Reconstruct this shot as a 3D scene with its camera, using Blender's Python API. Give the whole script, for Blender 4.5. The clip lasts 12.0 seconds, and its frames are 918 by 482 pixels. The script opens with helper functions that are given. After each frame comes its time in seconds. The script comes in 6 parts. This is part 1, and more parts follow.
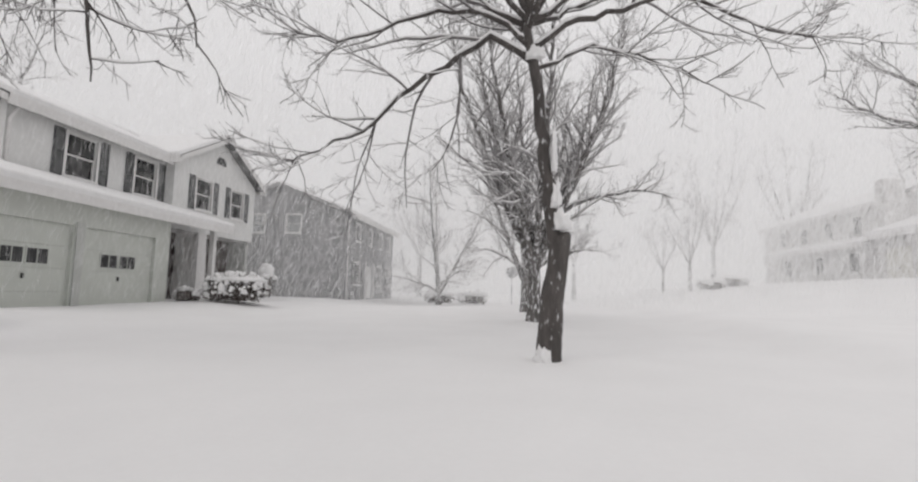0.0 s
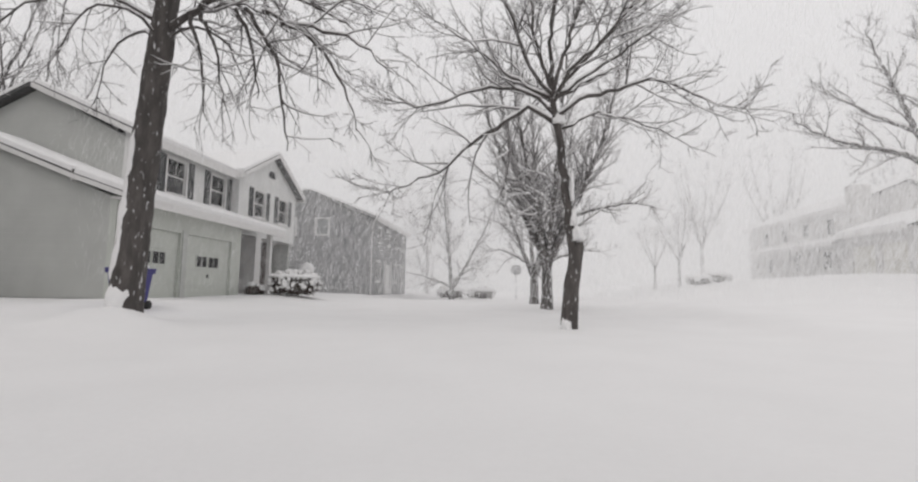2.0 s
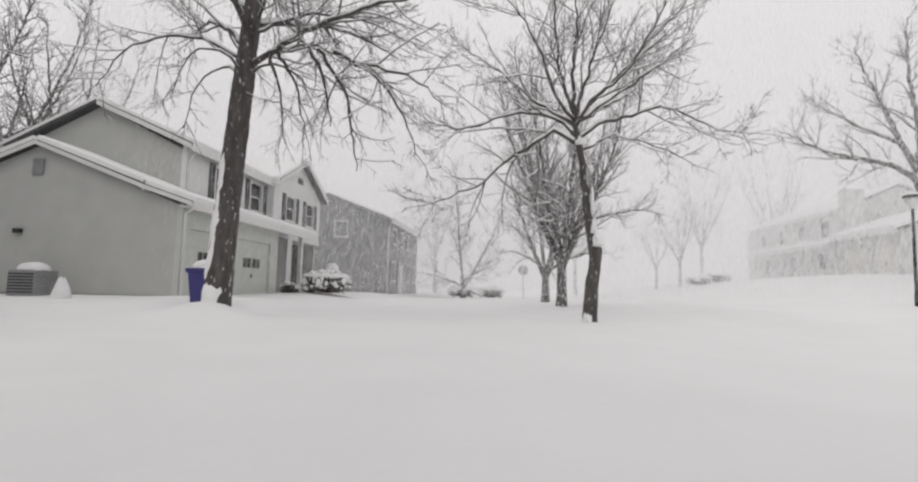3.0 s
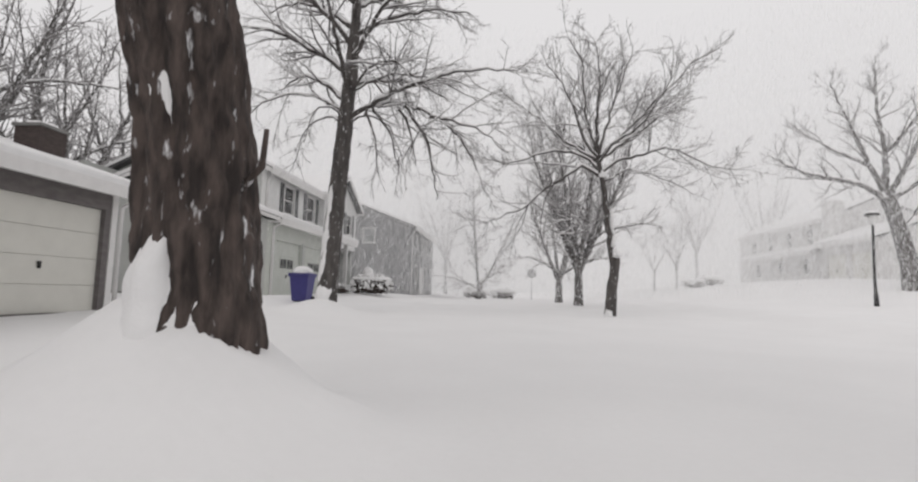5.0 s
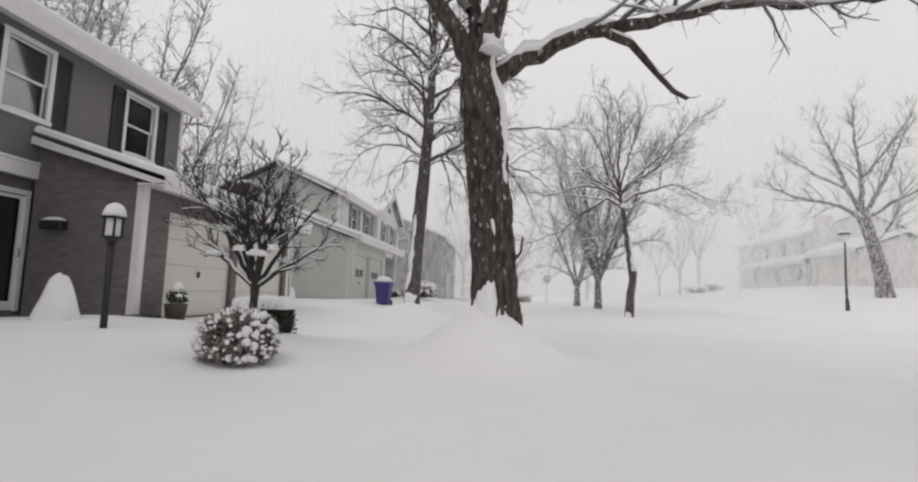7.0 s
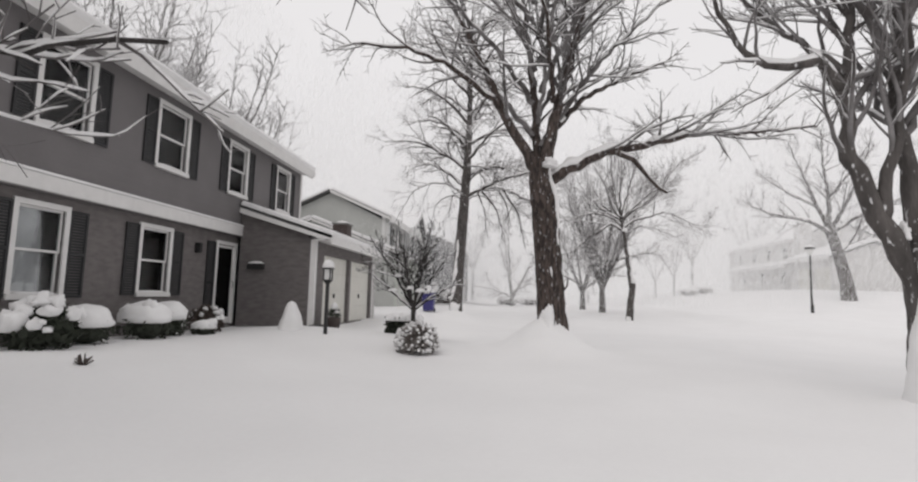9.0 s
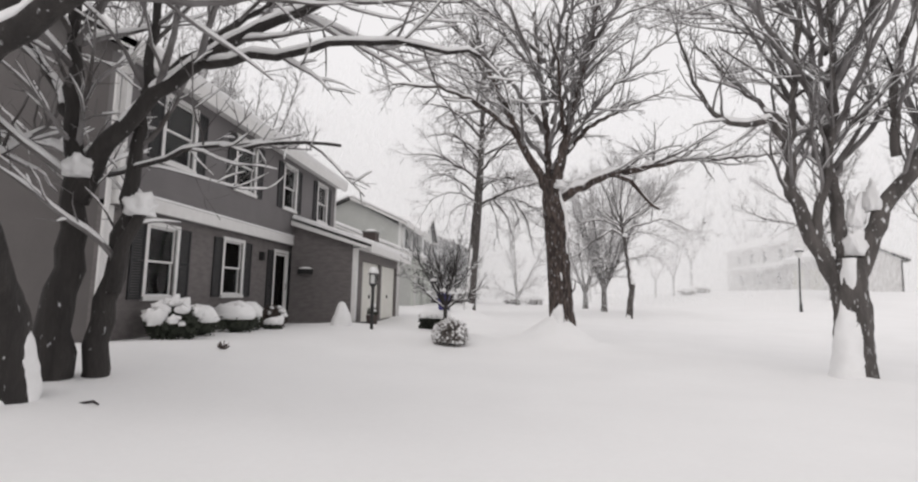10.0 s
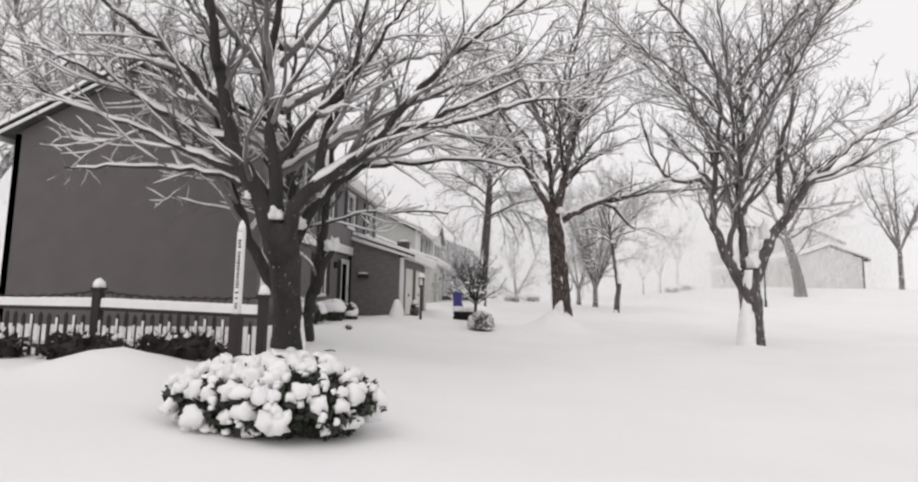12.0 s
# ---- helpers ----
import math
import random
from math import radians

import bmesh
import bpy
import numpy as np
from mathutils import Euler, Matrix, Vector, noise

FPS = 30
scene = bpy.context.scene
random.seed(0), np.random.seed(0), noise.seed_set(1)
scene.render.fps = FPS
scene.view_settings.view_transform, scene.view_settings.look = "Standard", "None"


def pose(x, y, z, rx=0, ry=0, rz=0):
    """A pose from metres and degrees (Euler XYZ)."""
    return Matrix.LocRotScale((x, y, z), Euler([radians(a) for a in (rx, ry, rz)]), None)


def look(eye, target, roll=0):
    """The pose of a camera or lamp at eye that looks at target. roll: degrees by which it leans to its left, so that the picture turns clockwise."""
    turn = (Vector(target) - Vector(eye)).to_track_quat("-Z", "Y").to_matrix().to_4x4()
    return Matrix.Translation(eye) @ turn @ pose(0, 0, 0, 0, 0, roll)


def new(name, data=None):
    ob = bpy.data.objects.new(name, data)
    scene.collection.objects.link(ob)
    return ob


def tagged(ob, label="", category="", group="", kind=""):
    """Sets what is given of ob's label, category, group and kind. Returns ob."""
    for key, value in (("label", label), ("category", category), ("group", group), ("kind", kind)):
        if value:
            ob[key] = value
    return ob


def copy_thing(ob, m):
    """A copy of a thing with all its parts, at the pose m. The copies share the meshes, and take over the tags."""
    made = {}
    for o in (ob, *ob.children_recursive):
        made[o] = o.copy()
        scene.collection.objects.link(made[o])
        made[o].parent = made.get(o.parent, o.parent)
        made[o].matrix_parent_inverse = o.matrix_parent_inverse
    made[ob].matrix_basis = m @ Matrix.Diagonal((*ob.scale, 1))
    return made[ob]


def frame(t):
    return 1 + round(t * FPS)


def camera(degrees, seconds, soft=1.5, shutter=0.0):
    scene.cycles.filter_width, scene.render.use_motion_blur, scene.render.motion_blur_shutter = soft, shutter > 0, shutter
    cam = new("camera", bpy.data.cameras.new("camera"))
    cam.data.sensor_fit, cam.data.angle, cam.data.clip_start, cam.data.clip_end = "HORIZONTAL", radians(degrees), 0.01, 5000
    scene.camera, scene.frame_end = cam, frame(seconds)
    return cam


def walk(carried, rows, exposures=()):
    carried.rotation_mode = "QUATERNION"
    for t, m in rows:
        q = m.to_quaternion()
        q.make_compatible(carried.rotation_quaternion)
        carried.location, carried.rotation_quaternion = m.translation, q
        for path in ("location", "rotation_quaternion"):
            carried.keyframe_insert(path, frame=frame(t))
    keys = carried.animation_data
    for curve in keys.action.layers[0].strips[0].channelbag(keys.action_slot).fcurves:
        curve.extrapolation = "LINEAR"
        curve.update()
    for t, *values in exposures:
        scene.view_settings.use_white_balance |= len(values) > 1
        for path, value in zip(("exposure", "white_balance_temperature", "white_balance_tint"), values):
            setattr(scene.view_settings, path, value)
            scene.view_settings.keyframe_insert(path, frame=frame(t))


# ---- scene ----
cam = camera(83.8, 12.0, 2.2)
PATH = [
    (0, (-1.483, 1.375, 0.91), (-1.705, 3.352, 1.112), 1.3),
    (0.5, (-1.495, 0.429, 0.886), (-1.71, 2.408, 1.083), 1.1),
    (1, (-1.624, -0.486, 0.856), (-1.836, 1.494, 1.048), 1.0),
    (1.5, (-1.889, -1.379, 0.805), (-2.099, 0.601, 0.997), 1.0),
    (2, (-2.256, -2.31, 0.73), (-2.459, -0.33, 0.924), 1.1),
    (2.5, (-2.618, -3.233, 0.686), (-2.822, -1.253, 0.878), 1.1),
    (3, (-3.001, -4.215, 0.671), (-3.201, -2.235, 0.864), 1.2),
    (5, (-4.372, -7.942, 0.596), (-4.555, -5.961, 0.797), 1.4),
    (5.5, (-4.774, -9.198, 0.602), (-4.961, -7.216, 0.801), 1.5),
    (6, (-5.16, -10.303, 0.601), (-5.347, -8.322, 0.804), 1.6),
    (6.5, (-5.579, -11.422, 0.595), (-5.765, -9.442, 0.8), 1.9),
    (7, (-5.989, -12.706, 0.635), (-6.181, -10.726, 0.847), 1.7),
    (9, (-7.308, -17.813, 1.004), (-7.489, -15.833, 1.217), 1.3),
    (9.5, (-7.544, -18.995, 1.013), (-7.726, -17.015, 1.224), 1.2),
    (10, (-7.747, -20.103, 1.043), (-7.934, -18.123, 1.253), 1.3),
    (10.5, (-7.904, -21.265, 1.025), (-8.096, -19.286, 1.237), 1.2),
    (11, (-8.108, -22.439, 1.0), (-8.303, -20.46, 1.211), 1.0),
    (11.5, (-8.309, -23.673, 0.997), (-8.506, -21.693, 1.203), 1.1),
    (12, (-8.54, -24.978, 1.065), (-8.7, -22.995, 1.266), 1.1),
]
EXPOSURES = [(0.0, 0.09, 6560, 11.0), (3.0, 0.1, 6560, 11.0), (5.0, 0.06, 6570, 11.2), (7.2, 0.04, 6580, 11.5), (9.0, 0.16, 6580, 11.5), (10.3, 0.3, 6590, 12.0), (12.0, 0.32, 6600, 12.5)]
walk(cam, [(t, look(eye, target, roll)) for t, eye, target, roll in PATH], EXPOSURES)


# ---- sky and sun: snowfall under a closed, bright cloud cover ----
world = bpy.data.worlds.new("overcast_sky")
scene.world = world
world.use_nodes = True
wn, wl = world.node_tree.nodes, world.node_tree.links
wn.clear()
sky = wn.new("ShaderNodeTexSky")
sky.sky_type, sky.sun_disc = "NISHITA", False
sky.sun_elevation, sky.sun_rotation = radians(48), radians(200)
clear = wn.new("ShaderNodeBackground")
clear.inputs["Strength"].default_value = 0.05
cloud = wn.new("ShaderNodeBackground")
cloud.inputs["Color"].default_value = (0.76, 0.755, 0.76, 1)
cover = wn.new("ShaderNodeMixShader")
cover.inputs[0].default_value = 0.95
sky_out = wn.new("ShaderNodeOutputWorld")
wl.new(sky.outputs["Color"], clear.inputs["Color"])
wl.new(clear.outputs[0], cover.inputs[1])
wl.new(cloud.outputs[0], cover.inputs[2])
wl.new(cover.outputs[0], sky_out.inputs["Surface"])

sun = new("sun", bpy.data.lights.new("sun", "SUN"))
sun.data.energy, sun.data.angle, sun.data.color = 0.5, radians(40), (1.0, 0.97, 0.94)
sun.matrix_world = look((-8, -20, 30), (0, 0, 0))


# ---- materials ----
def material(name, base, rough=0.8, vary=0.15, scale=3.0, fine=40.0, bump=0.2, stretch=(1, 1, 1), second=None, metal=0.0, per_object=0.0):
    """Principled surface with variation at two scales and fine relief. second: a second colour mixed in by the coarse noise."""
    mat = bpy.data.materials.new(name)
    mat.use_nodes = True
    n, l = mat.node_tree.nodes, mat.node_tree.links
    b = n["Principled BSDF"]
    b.inputs["Roughness"].default_value, b.inputs["Metallic"].default_value = rough, metal
    co, mp = n.new("ShaderNodeTexCoord"), n.new("ShaderNodeMapping")
    mp.inputs["Scale"].default_value = stretch
    l.new(co.outputs["Object"], mp.inputs[0])
    coarse, grain = n.new("ShaderNodeTexNoise"), n.new("ShaderNodeTexNoise")
    coarse.inputs["Scale"].default_value, coarse.inputs["Detail"].default_value = scale, 4
    grain.inputs["Scale"].default_value, grain.inputs["Detail"].default_value = fine, 3
    for t in (coarse, grain):
        l.new(mp.outputs[0], t.inputs["Vector"])
    mix = n.new("ShaderNodeMix")
    mix.data_type = "RGBA"
    two = second or tuple(min(1, c * (1 - vary)) for c in base)
    mix.inputs["A"].default_value, mix.inputs["B"].default_value = (*base, 1), (*two, 1)
    ramp = n.new("ShaderNodeMapRange")
    ramp.inputs["From Min"].default_value, ramp.inputs["From Max"].default_value = 0.35, 0.65
    l.new(coarse.outputs["Fac"], ramp.inputs["Value"])
    l.new(ramp.outputs[0], mix.inputs["Factor"])
    hsv = n.new("ShaderNodeHueSaturation")
    val = n.new("ShaderNodeMapRange")
    val.inputs["To Min"].default_value, val.inputs["To Max"].default_value = 1 - vary * 0.6, 1 + vary * 0.6
    l.new(grain.outputs["Fac"], val.inputs["Value"])
    l.new(mix.outputs["Result"], hsv.inputs["Color"])
    if per_object:
        info, add = n.new("ShaderNodeObjectInfo"), n.new("ShaderNodeMath")
        add.operation = "MULTIPLY_ADD"
        add.inputs[1].default_value = per_object
        l.new(info.outputs["Random"], add.inputs[0])
        l.new(val.outputs[0], add.inputs[2])
        l.new(add.outputs[0], hsv.inputs["Value"])
    else:
        l.new(val.outputs[0], hsv.inputs["Value"])
    l.new(hsv.outputs[0], b.inputs["Base Color"])
    if bump:
        bp = n.new("ShaderNodeBump")
        bp.inputs["Strength"].default_value, bp.inputs["Distance"].default_value = bump, 0.02
        l.new(grain.outputs["Fac"], bp.inputs["Height"])
        l.new(bp.outputs[0], b.inputs["Normal"])
    return mat


def add_bands(mat, height, depth=0.4, axis="Z"):
    """Horizontal lap lines of siding as fine relief, one every height metres."""
    n, l = mat.node_tree.nodes, mat.node_tree.links
    co, wave, bp = n.new("ShaderNodeTexCoord"), n.new("ShaderNodeTexWave"), n.new("ShaderNodeBump")
    wave.wave_profile, wave.bands_direction = "SAW", axis
    wave.inputs["Scale"].default_value = 2 * math.pi / height / 20
    bp.inputs["Strength"].default_value, bp.inputs["Distance"].default_value = depth, 0.02
    l.new(co.outputs["Object"], wave.inputs["Vector"])
    l.new(wave.outputs["Fac"], bp.inputs["Height"])
    old = n["Principled BSDF"].inputs["Normal"].links
    if old:
        l.new(old[0].from_socket, bp.inputs["Normal"])
    l.new(bp.outputs[0], n["Principled BSDF"].inputs["Normal"])
    return mat


def bark_material(name, dark, light, flecks, stretch=(1, 1, 0.25), scale=6):
    """Furrowed bark with wind-driven snow stuck in it; flecks: share of snow."""
    mat = material(name, dark, 0.95, 0.45, scale, 34, 1.0, stretch, second=light)
    n, l = mat.node_tree.nodes, mat.node_tree.links
    b = n["Principled BSDF"]
    co, spots, ramp, mix = n.new("ShaderNodeTexCoord"), n.new("ShaderNodeTexNoise"), n.new("ShaderNodeMapRange"), n.new("ShaderNodeMix")
    mp = n.new("ShaderNodeMapping")
    mp.inputs["Scale"].default_value = (1, 1, 0.34)
    l.new(co.outputs["Object"], mp.inputs[0])
    spots.inputs["Scale"].default_value, spots.inputs["Detail"].default_value = 17, 5
    l.new(mp.outputs[0], spots.inputs["Vector"])
    edge = 0.74 - flecks
    ramp.inputs["From Min"].default_value, ramp.inputs["From Max"].default_value = edge - 0.015, edge + 0.1
    l.new(spots.outputs["Fac"], ramp.inputs["Value"])
    mix.data_type = "RGBA"
    mix.inputs["B"].default_value = (0.78, 0.78, 0.79, 1)
    l.new(b.inputs["Base Color"].links[0].from_socket, mix.inputs["A"])
    l.new(ramp.outputs[0], mix.inputs["Factor"])
    l.new(mix.outputs["Result"], b.inputs["Base Color"])
    return mat


SNOW = material("snow", (0.82, 0.815, 0.815), 0.9, 0.03, 0.6, 14, 0.12)
SNOW_CAP = material("settled_snow", (0.83, 0.825, 0.825), 0.9, 0.05, 5, 40, 0.25)
BARK_OAK = bark_material("furrowed_oak_bark", (0.098, 0.075, 0.066), (0.028, 0.022, 0.02), 0.1, scale=15)
BARK_PLAIN = bark_material("grey_brown_bark", (0.11, 0.099, 0.094), (0.062, 0.056, 0.053), 0.1)
# bark of distant trees: haze painted in as a paler base, plus snow flecks
BARK_HAZE_PALE = bark_material("haze_paled_snow_flecked_bark", (0.17, 0.16, 0.155), (0.1, 0.095, 0.09), 0.2)
TWIG_DARK = material("wet_dark_twig_bark", (0.035, 0.03, 0.029), 0.85, 0.3, 5, 40, 0.2)
RIME_TWIG = material("frosted_brown_twig", (0.17, 0.145, 0.13), 0.9, 0.3, 6, 40, 0.2, second=(0.35, 0.33, 0.32))
BARK_SMOOTH = bark_material("smooth_dark_bark", (0.045, 0.04, 0.038), (0.028, 0.025, 0.024), 0.05)
TWIG = material("snow_flecked_twig_bark", (0.075, 0.067, 0.065), 0.9, 0.3, 1.6, 25, 0.2, second=(0.24, 0.23, 0.23))
# twigs of distant trees: snow dusting, lightened further to stand in for haze
TWIG_HAZE_PALE = material("haze_paled_snowy_twig_bark", (0.2, 0.19, 0.19), 0.9, 0.4, 1.5, 25, 0.2, second=(0.45, 0.44, 0.44))
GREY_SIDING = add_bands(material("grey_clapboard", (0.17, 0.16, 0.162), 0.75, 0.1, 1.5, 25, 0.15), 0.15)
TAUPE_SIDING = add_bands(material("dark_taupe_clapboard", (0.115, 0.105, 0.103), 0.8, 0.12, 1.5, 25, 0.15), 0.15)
GREY_BRICK = material("painted_grey_brick", (0.17, 0.155, 0.152), 0.85, 0.25, 4, 22, 0.4, (1, 1, 3))
PALE_SIDING = add_bands(material("pale_green_grey_clapboard", (0.49, 0.5, 0.48), 0.7, 0.08, 1.2, 25, 0.12), 0.18)
WHITE_SIDING = add_bands(material("white_clapboard", (0.72, 0.72, 0.71), 0.7, 0.06, 1.2, 25, 0.12), 0.15)
# slate grey raised in tone, so the colour carries part of the haze
DARK_SIDING = add_bands(material("haze_paled_slate_clapboard", (0.25, 0.25, 0.255), 0.8, 0.12, 1.2, 25, 0.15), 0.15)
# beige of the far house and garage, with distance haze mixed into the colour
BEIGE_SIDING = add_bands(material("haze_paled_beige_clapboard", (0.62, 0.61, 0.6), 0.8, 0.08, 1.2, 25, 0.12), 0.15)
WHITE_PAINT = material("white_painted_trim", (0.74, 0.73, 0.72), 0.5, 0.06, 6, 50, 0.08)
CREAM_PAINT = material("cream_garage_door_paint", (0.66, 0.65, 0.6), 0.5, 0.05, 3, 50, 0.06)
GREENISH_PAINT = material("pale_green_garage_door_paint", (0.54, 0.56, 0.52), 0.5, 0.05, 3, 50, 0.06)
SHUTTER_BLACK = material("black_shutter_paint", (0.028, 0.028, 0.03), 0.6, 0.2, 8, 60, 0.1)
SHUTTER_GREY = material("dark_grey_shutter_paint", (0.07, 0.072, 0.075), 0.6, 0.2, 8, 60, 0.1)
SHINGLE = material("grey_roof_shingle", (0.1, 0.1, 0.1), 0.9, 0.3, 8, 40, 0.4)
DARK_BRICK = material("dark_brown_brick", (0.09, 0.07, 0.065), 0.9, 0.3, 10, 40, 0.5, (1, 1, 3))
BLIND = material("drawn_window_blind", (0.62, 0.6, 0.59), 0.8, 0.12, 2, 30, 0.1)
DARK_DOOR = material("dark_stained_door", (0.03, 0.022, 0.02), 0.45, 0.3, 3, 40, 0.15, (1, 1, 0.2))
BLACK_METAL = material("black_painted_metal", (0.02, 0.02, 0.02), 0.5, 0.25, 10, 60, 0.1)
GREY_METAL = material("galvanised_metal", (0.35, 0.35, 0.36), 0.5, 0.2, 10, 60, 0.1, metal=0.6)
BIN_BLUE = material("violet_blue_plastic", (0.05, 0.045, 0.2), 0.5, 0.15, 5, 60, 0.08)
DARK_WOOD = material("dark_wet_fence_wood", (0.035, 0.028, 0.026), 0.85, 0.35, 5, 40, 0.4, (1, 1, 0.2))
EVERGREEN = material("dark_evergreen_leaf", (0.035, 0.042, 0.028), 0.8, 0.4, 6, 40, 0.2)
SHRUB_TWIG = material("brown_shrub_twig", (0.09, 0.07, 0.06), 0.9, 0.3, 6, 40, 0.2)
CLAY = material("dark_clay_pot", (0.06, 0.045, 0.04), 0.7, 0.25, 6, 40, 0.2)
SIGN_WHITE = material("white_sign_board", (0.75, 0.75, 0.74), 0.5, 0.05, 4, 40, 0.05)
SIGN_INK = material("black_sign_ink", (0.03, 0.03, 0.03), 0.6, 0.1, 9, 40, 0.0)
CONCRETE = material("concrete_foundation", (0.25, 0.25, 0.24), 0.9, 0.2, 4, 40, 0.3)


def glass_material(name, tint, rough=0.03):
    mat = bpy.data.materials.new(name)
    mat.use_nodes = True
    n, l = mat.node_tree.nodes, mat.node_tree.links
    n.clear()
    out, mix, clear_side, gloss, fres = (n.new("ShaderNode" + k) for k in ("OutputMaterial", "MixShader", "BsdfTransparent", "BsdfGlossy", "Fresnel"))
    clear_side.inputs[0].default_value = (*tint, 1)
    gloss.inputs["Roughness"].default_value = rough
    fres.inputs["IOR"].default_value = 1.4
    l.new(fres.outputs[0], mix.inputs[0])
    l.new(clear_side.outputs[0], mix.inputs[1])
    l.new(gloss.outputs[0], mix.inputs[2])
    l.new(mix.outputs[0], out.inputs[0])
    return mat


GLASS = glass_material("window_glass", (0.9, 0.92, 0.93))


def flake_material():
    """Ice crystals that both reflect and pass the light of the sky."""
    mat = bpy.data.materials.new("snow_haze_sliver")
    mat.use_nodes = True
    n, l = mat.node_tree.nodes, mat.node_tree.links
    n.clear()
    out, mix, face, through_face = (n.new("ShaderNode" + k) for k in ("OutputMaterial", "MixShader", "BsdfDiffuse", "BsdfTranslucent"))
    face.inputs[0].default_value = through_face.inputs[0].default_value = (0.97, 0.97, 0.97, 1)
    mix.inputs[0].default_value = 0.5
    l.new(face.outputs[0], mix.inputs[1])
    l.new(through_face.outputs[0], mix.inputs[2])
    l.new(mix.outputs[0], out.inputs[0])
    return mat


FLAKE = flake_material()


# ---- building helpers ----
def thing(name, at, label, category, group="", kind=""):
    ob = new(name)
    ob.location = at
    ob.empty_display_size = 0.2
    return tagged(ob, label, category, group, kind)


def origin_of(ob):
    p = Vector((0, 0, 0))
    while ob is not None:
        p += ob.location
        ob = ob.parent
    return p


def mesh_part(name, verts, faces, mat, parent=None, label="", smooth=False):
    """One mesh object from world-space points, under its thing or part."""
    o = origin_of(parent)
    v = np.asarray(verts, dtype=float).reshape(-1, 3) - np.array(o)
    me = bpy.data.meshes.new(name)
    me.from_pydata(v.tolist(), [], [list(f) for f in faces])
    me.materials.append(mat)
    if smooth:
        me.polygons.foreach_set("use_smooth", [True] * len(me.polygons))
    me.update()
    ob = new(name, me)
    ob.parent = parent
    return tagged(ob, label)


def part(name, bm, mat, parent=None, label="", smooth=False):
    o = origin_of(parent)
    bmesh.ops.translate(bm, verts=bm.verts, vec=-o)
    bmesh.ops.recalc_face_normals(bm, faces=bm.faces)
    me = bpy.data.meshes.new(name)
    bm.to_mesh(me)
    bm.free()
    me.materials.append(mat)
    if smooth:
        me.polygons.foreach_set("use_smooth", [True] * len(me.polygons))
    ob = new(name, me)
    ob.parent = parent
    return tagged(ob, label)


def box_bm(bm, lo, hi, bevel=0.0):
    lo, hi = Vector(lo), Vector(hi)
    made = bmesh.ops.create_cube(bm, size=1.0)["verts"]
    bmesh.ops.scale(bm, verts=made, vec=hi - lo)
    bmesh.ops.translate(bm, verts=made, vec=(lo + hi) / 2)
    if bevel:
        edges = list({e for v in made for e in v.link_edges})
        bmesh.ops.bevel(bm, geom=edges, offset=bevel, segments=2, affect="EDGES", profile=0.5)
    return made


def box(name, lo, hi, mat, parent=None, label="", bevel=0.008):
    bm = bmesh.new()
    box_bm(bm, lo, hi, bevel)
    return part(name, bm, mat, parent, label)


def tube(points, radii, sides, verts, faces, cap=True):
    """Adds a tapering round tube along points to the lists verts and faces."""
    p = [Vector(q) for q in points]
    start = len(verts)
    side = None
    for i, q in enumerate(p):
        d = (p[min(i + 1, len(p) - 1)] - p[max(i - 1, 0)])
        d = d.normalized() if d.length > 1e-9 else Vector((0, 0, 1))
        if side is None:
            side = d.orthogonal().normalized()
        side = (side - d * side.dot(d))
        side = side.normalized() if side.length > 1e-6 else d.orthogonal().normalized()
        up = d.cross(side)
        for k in range(sides):
            a = 2 * math.pi * k / sides
            verts.append(tuple(q + (side * math.cos(a) + up * math.sin(a)) * radii[i]))
    for i in range(len(p) - 1):
        for k in range(sides):
            a, b = start + i * sides + k, start + i * sides + (k + 1) % sides
            faces.append((a, b, b + sides, a + sides))
    if cap:
        faces.append(tuple(range(start + sides - 1, start - 1, -1)))
        faces.append(tuple(range(start + (len(p) - 1) * sides, start + len(p) * sides)))


def rod(name, points, radius, mat, parent=None, label="", sides=10):
    v, f = [], []
    radii = radius if isinstance(radius, (list, tuple)) else [radius] * len(points)
    tube(points, radii, sides, v, f)
    return mesh_part(name, v, f, mat, parent, label, smooth=True)


def lump_bm(bm, at, size, seed, rough=0.15, flat=-0.35, subdiv=3):
    """An uneven rounded heap, cut off flat below."""
    made = bmesh.ops.create_icosphere(bm, subdivisions=subdiv, radius=1.0)["verts"]
    for v in made:
        c = v.co.copy()
        k = 1 + rough * noise.noise(c * 1.7 + Vector((seed, 0, 0))) + rough * 0.5 * noise.noise(c * 4.1 + Vector((0, seed, 0)))
        c *= k
        c.z = max(c.z, flat)
        v.co = Vector((c.x * size[0], c.y * size[1], c.z * size[2])) + Vector(at)
    return made


def lump(name, at, size, mat, parent=None, label="", seed=0, rough=0.15, flat=-0.35, subdiv=3):
    bm = bmesh.new()
    lump_bm(bm, at, size, seed, rough, flat, subdiv)
    return part(name, bm, mat, parent, label, smooth=True)


def smooth_step(a, b, v):
    t = min(1.0, max(0.0, (v - a) / (b - a)))
    return t * t * (3 - 2 * t)


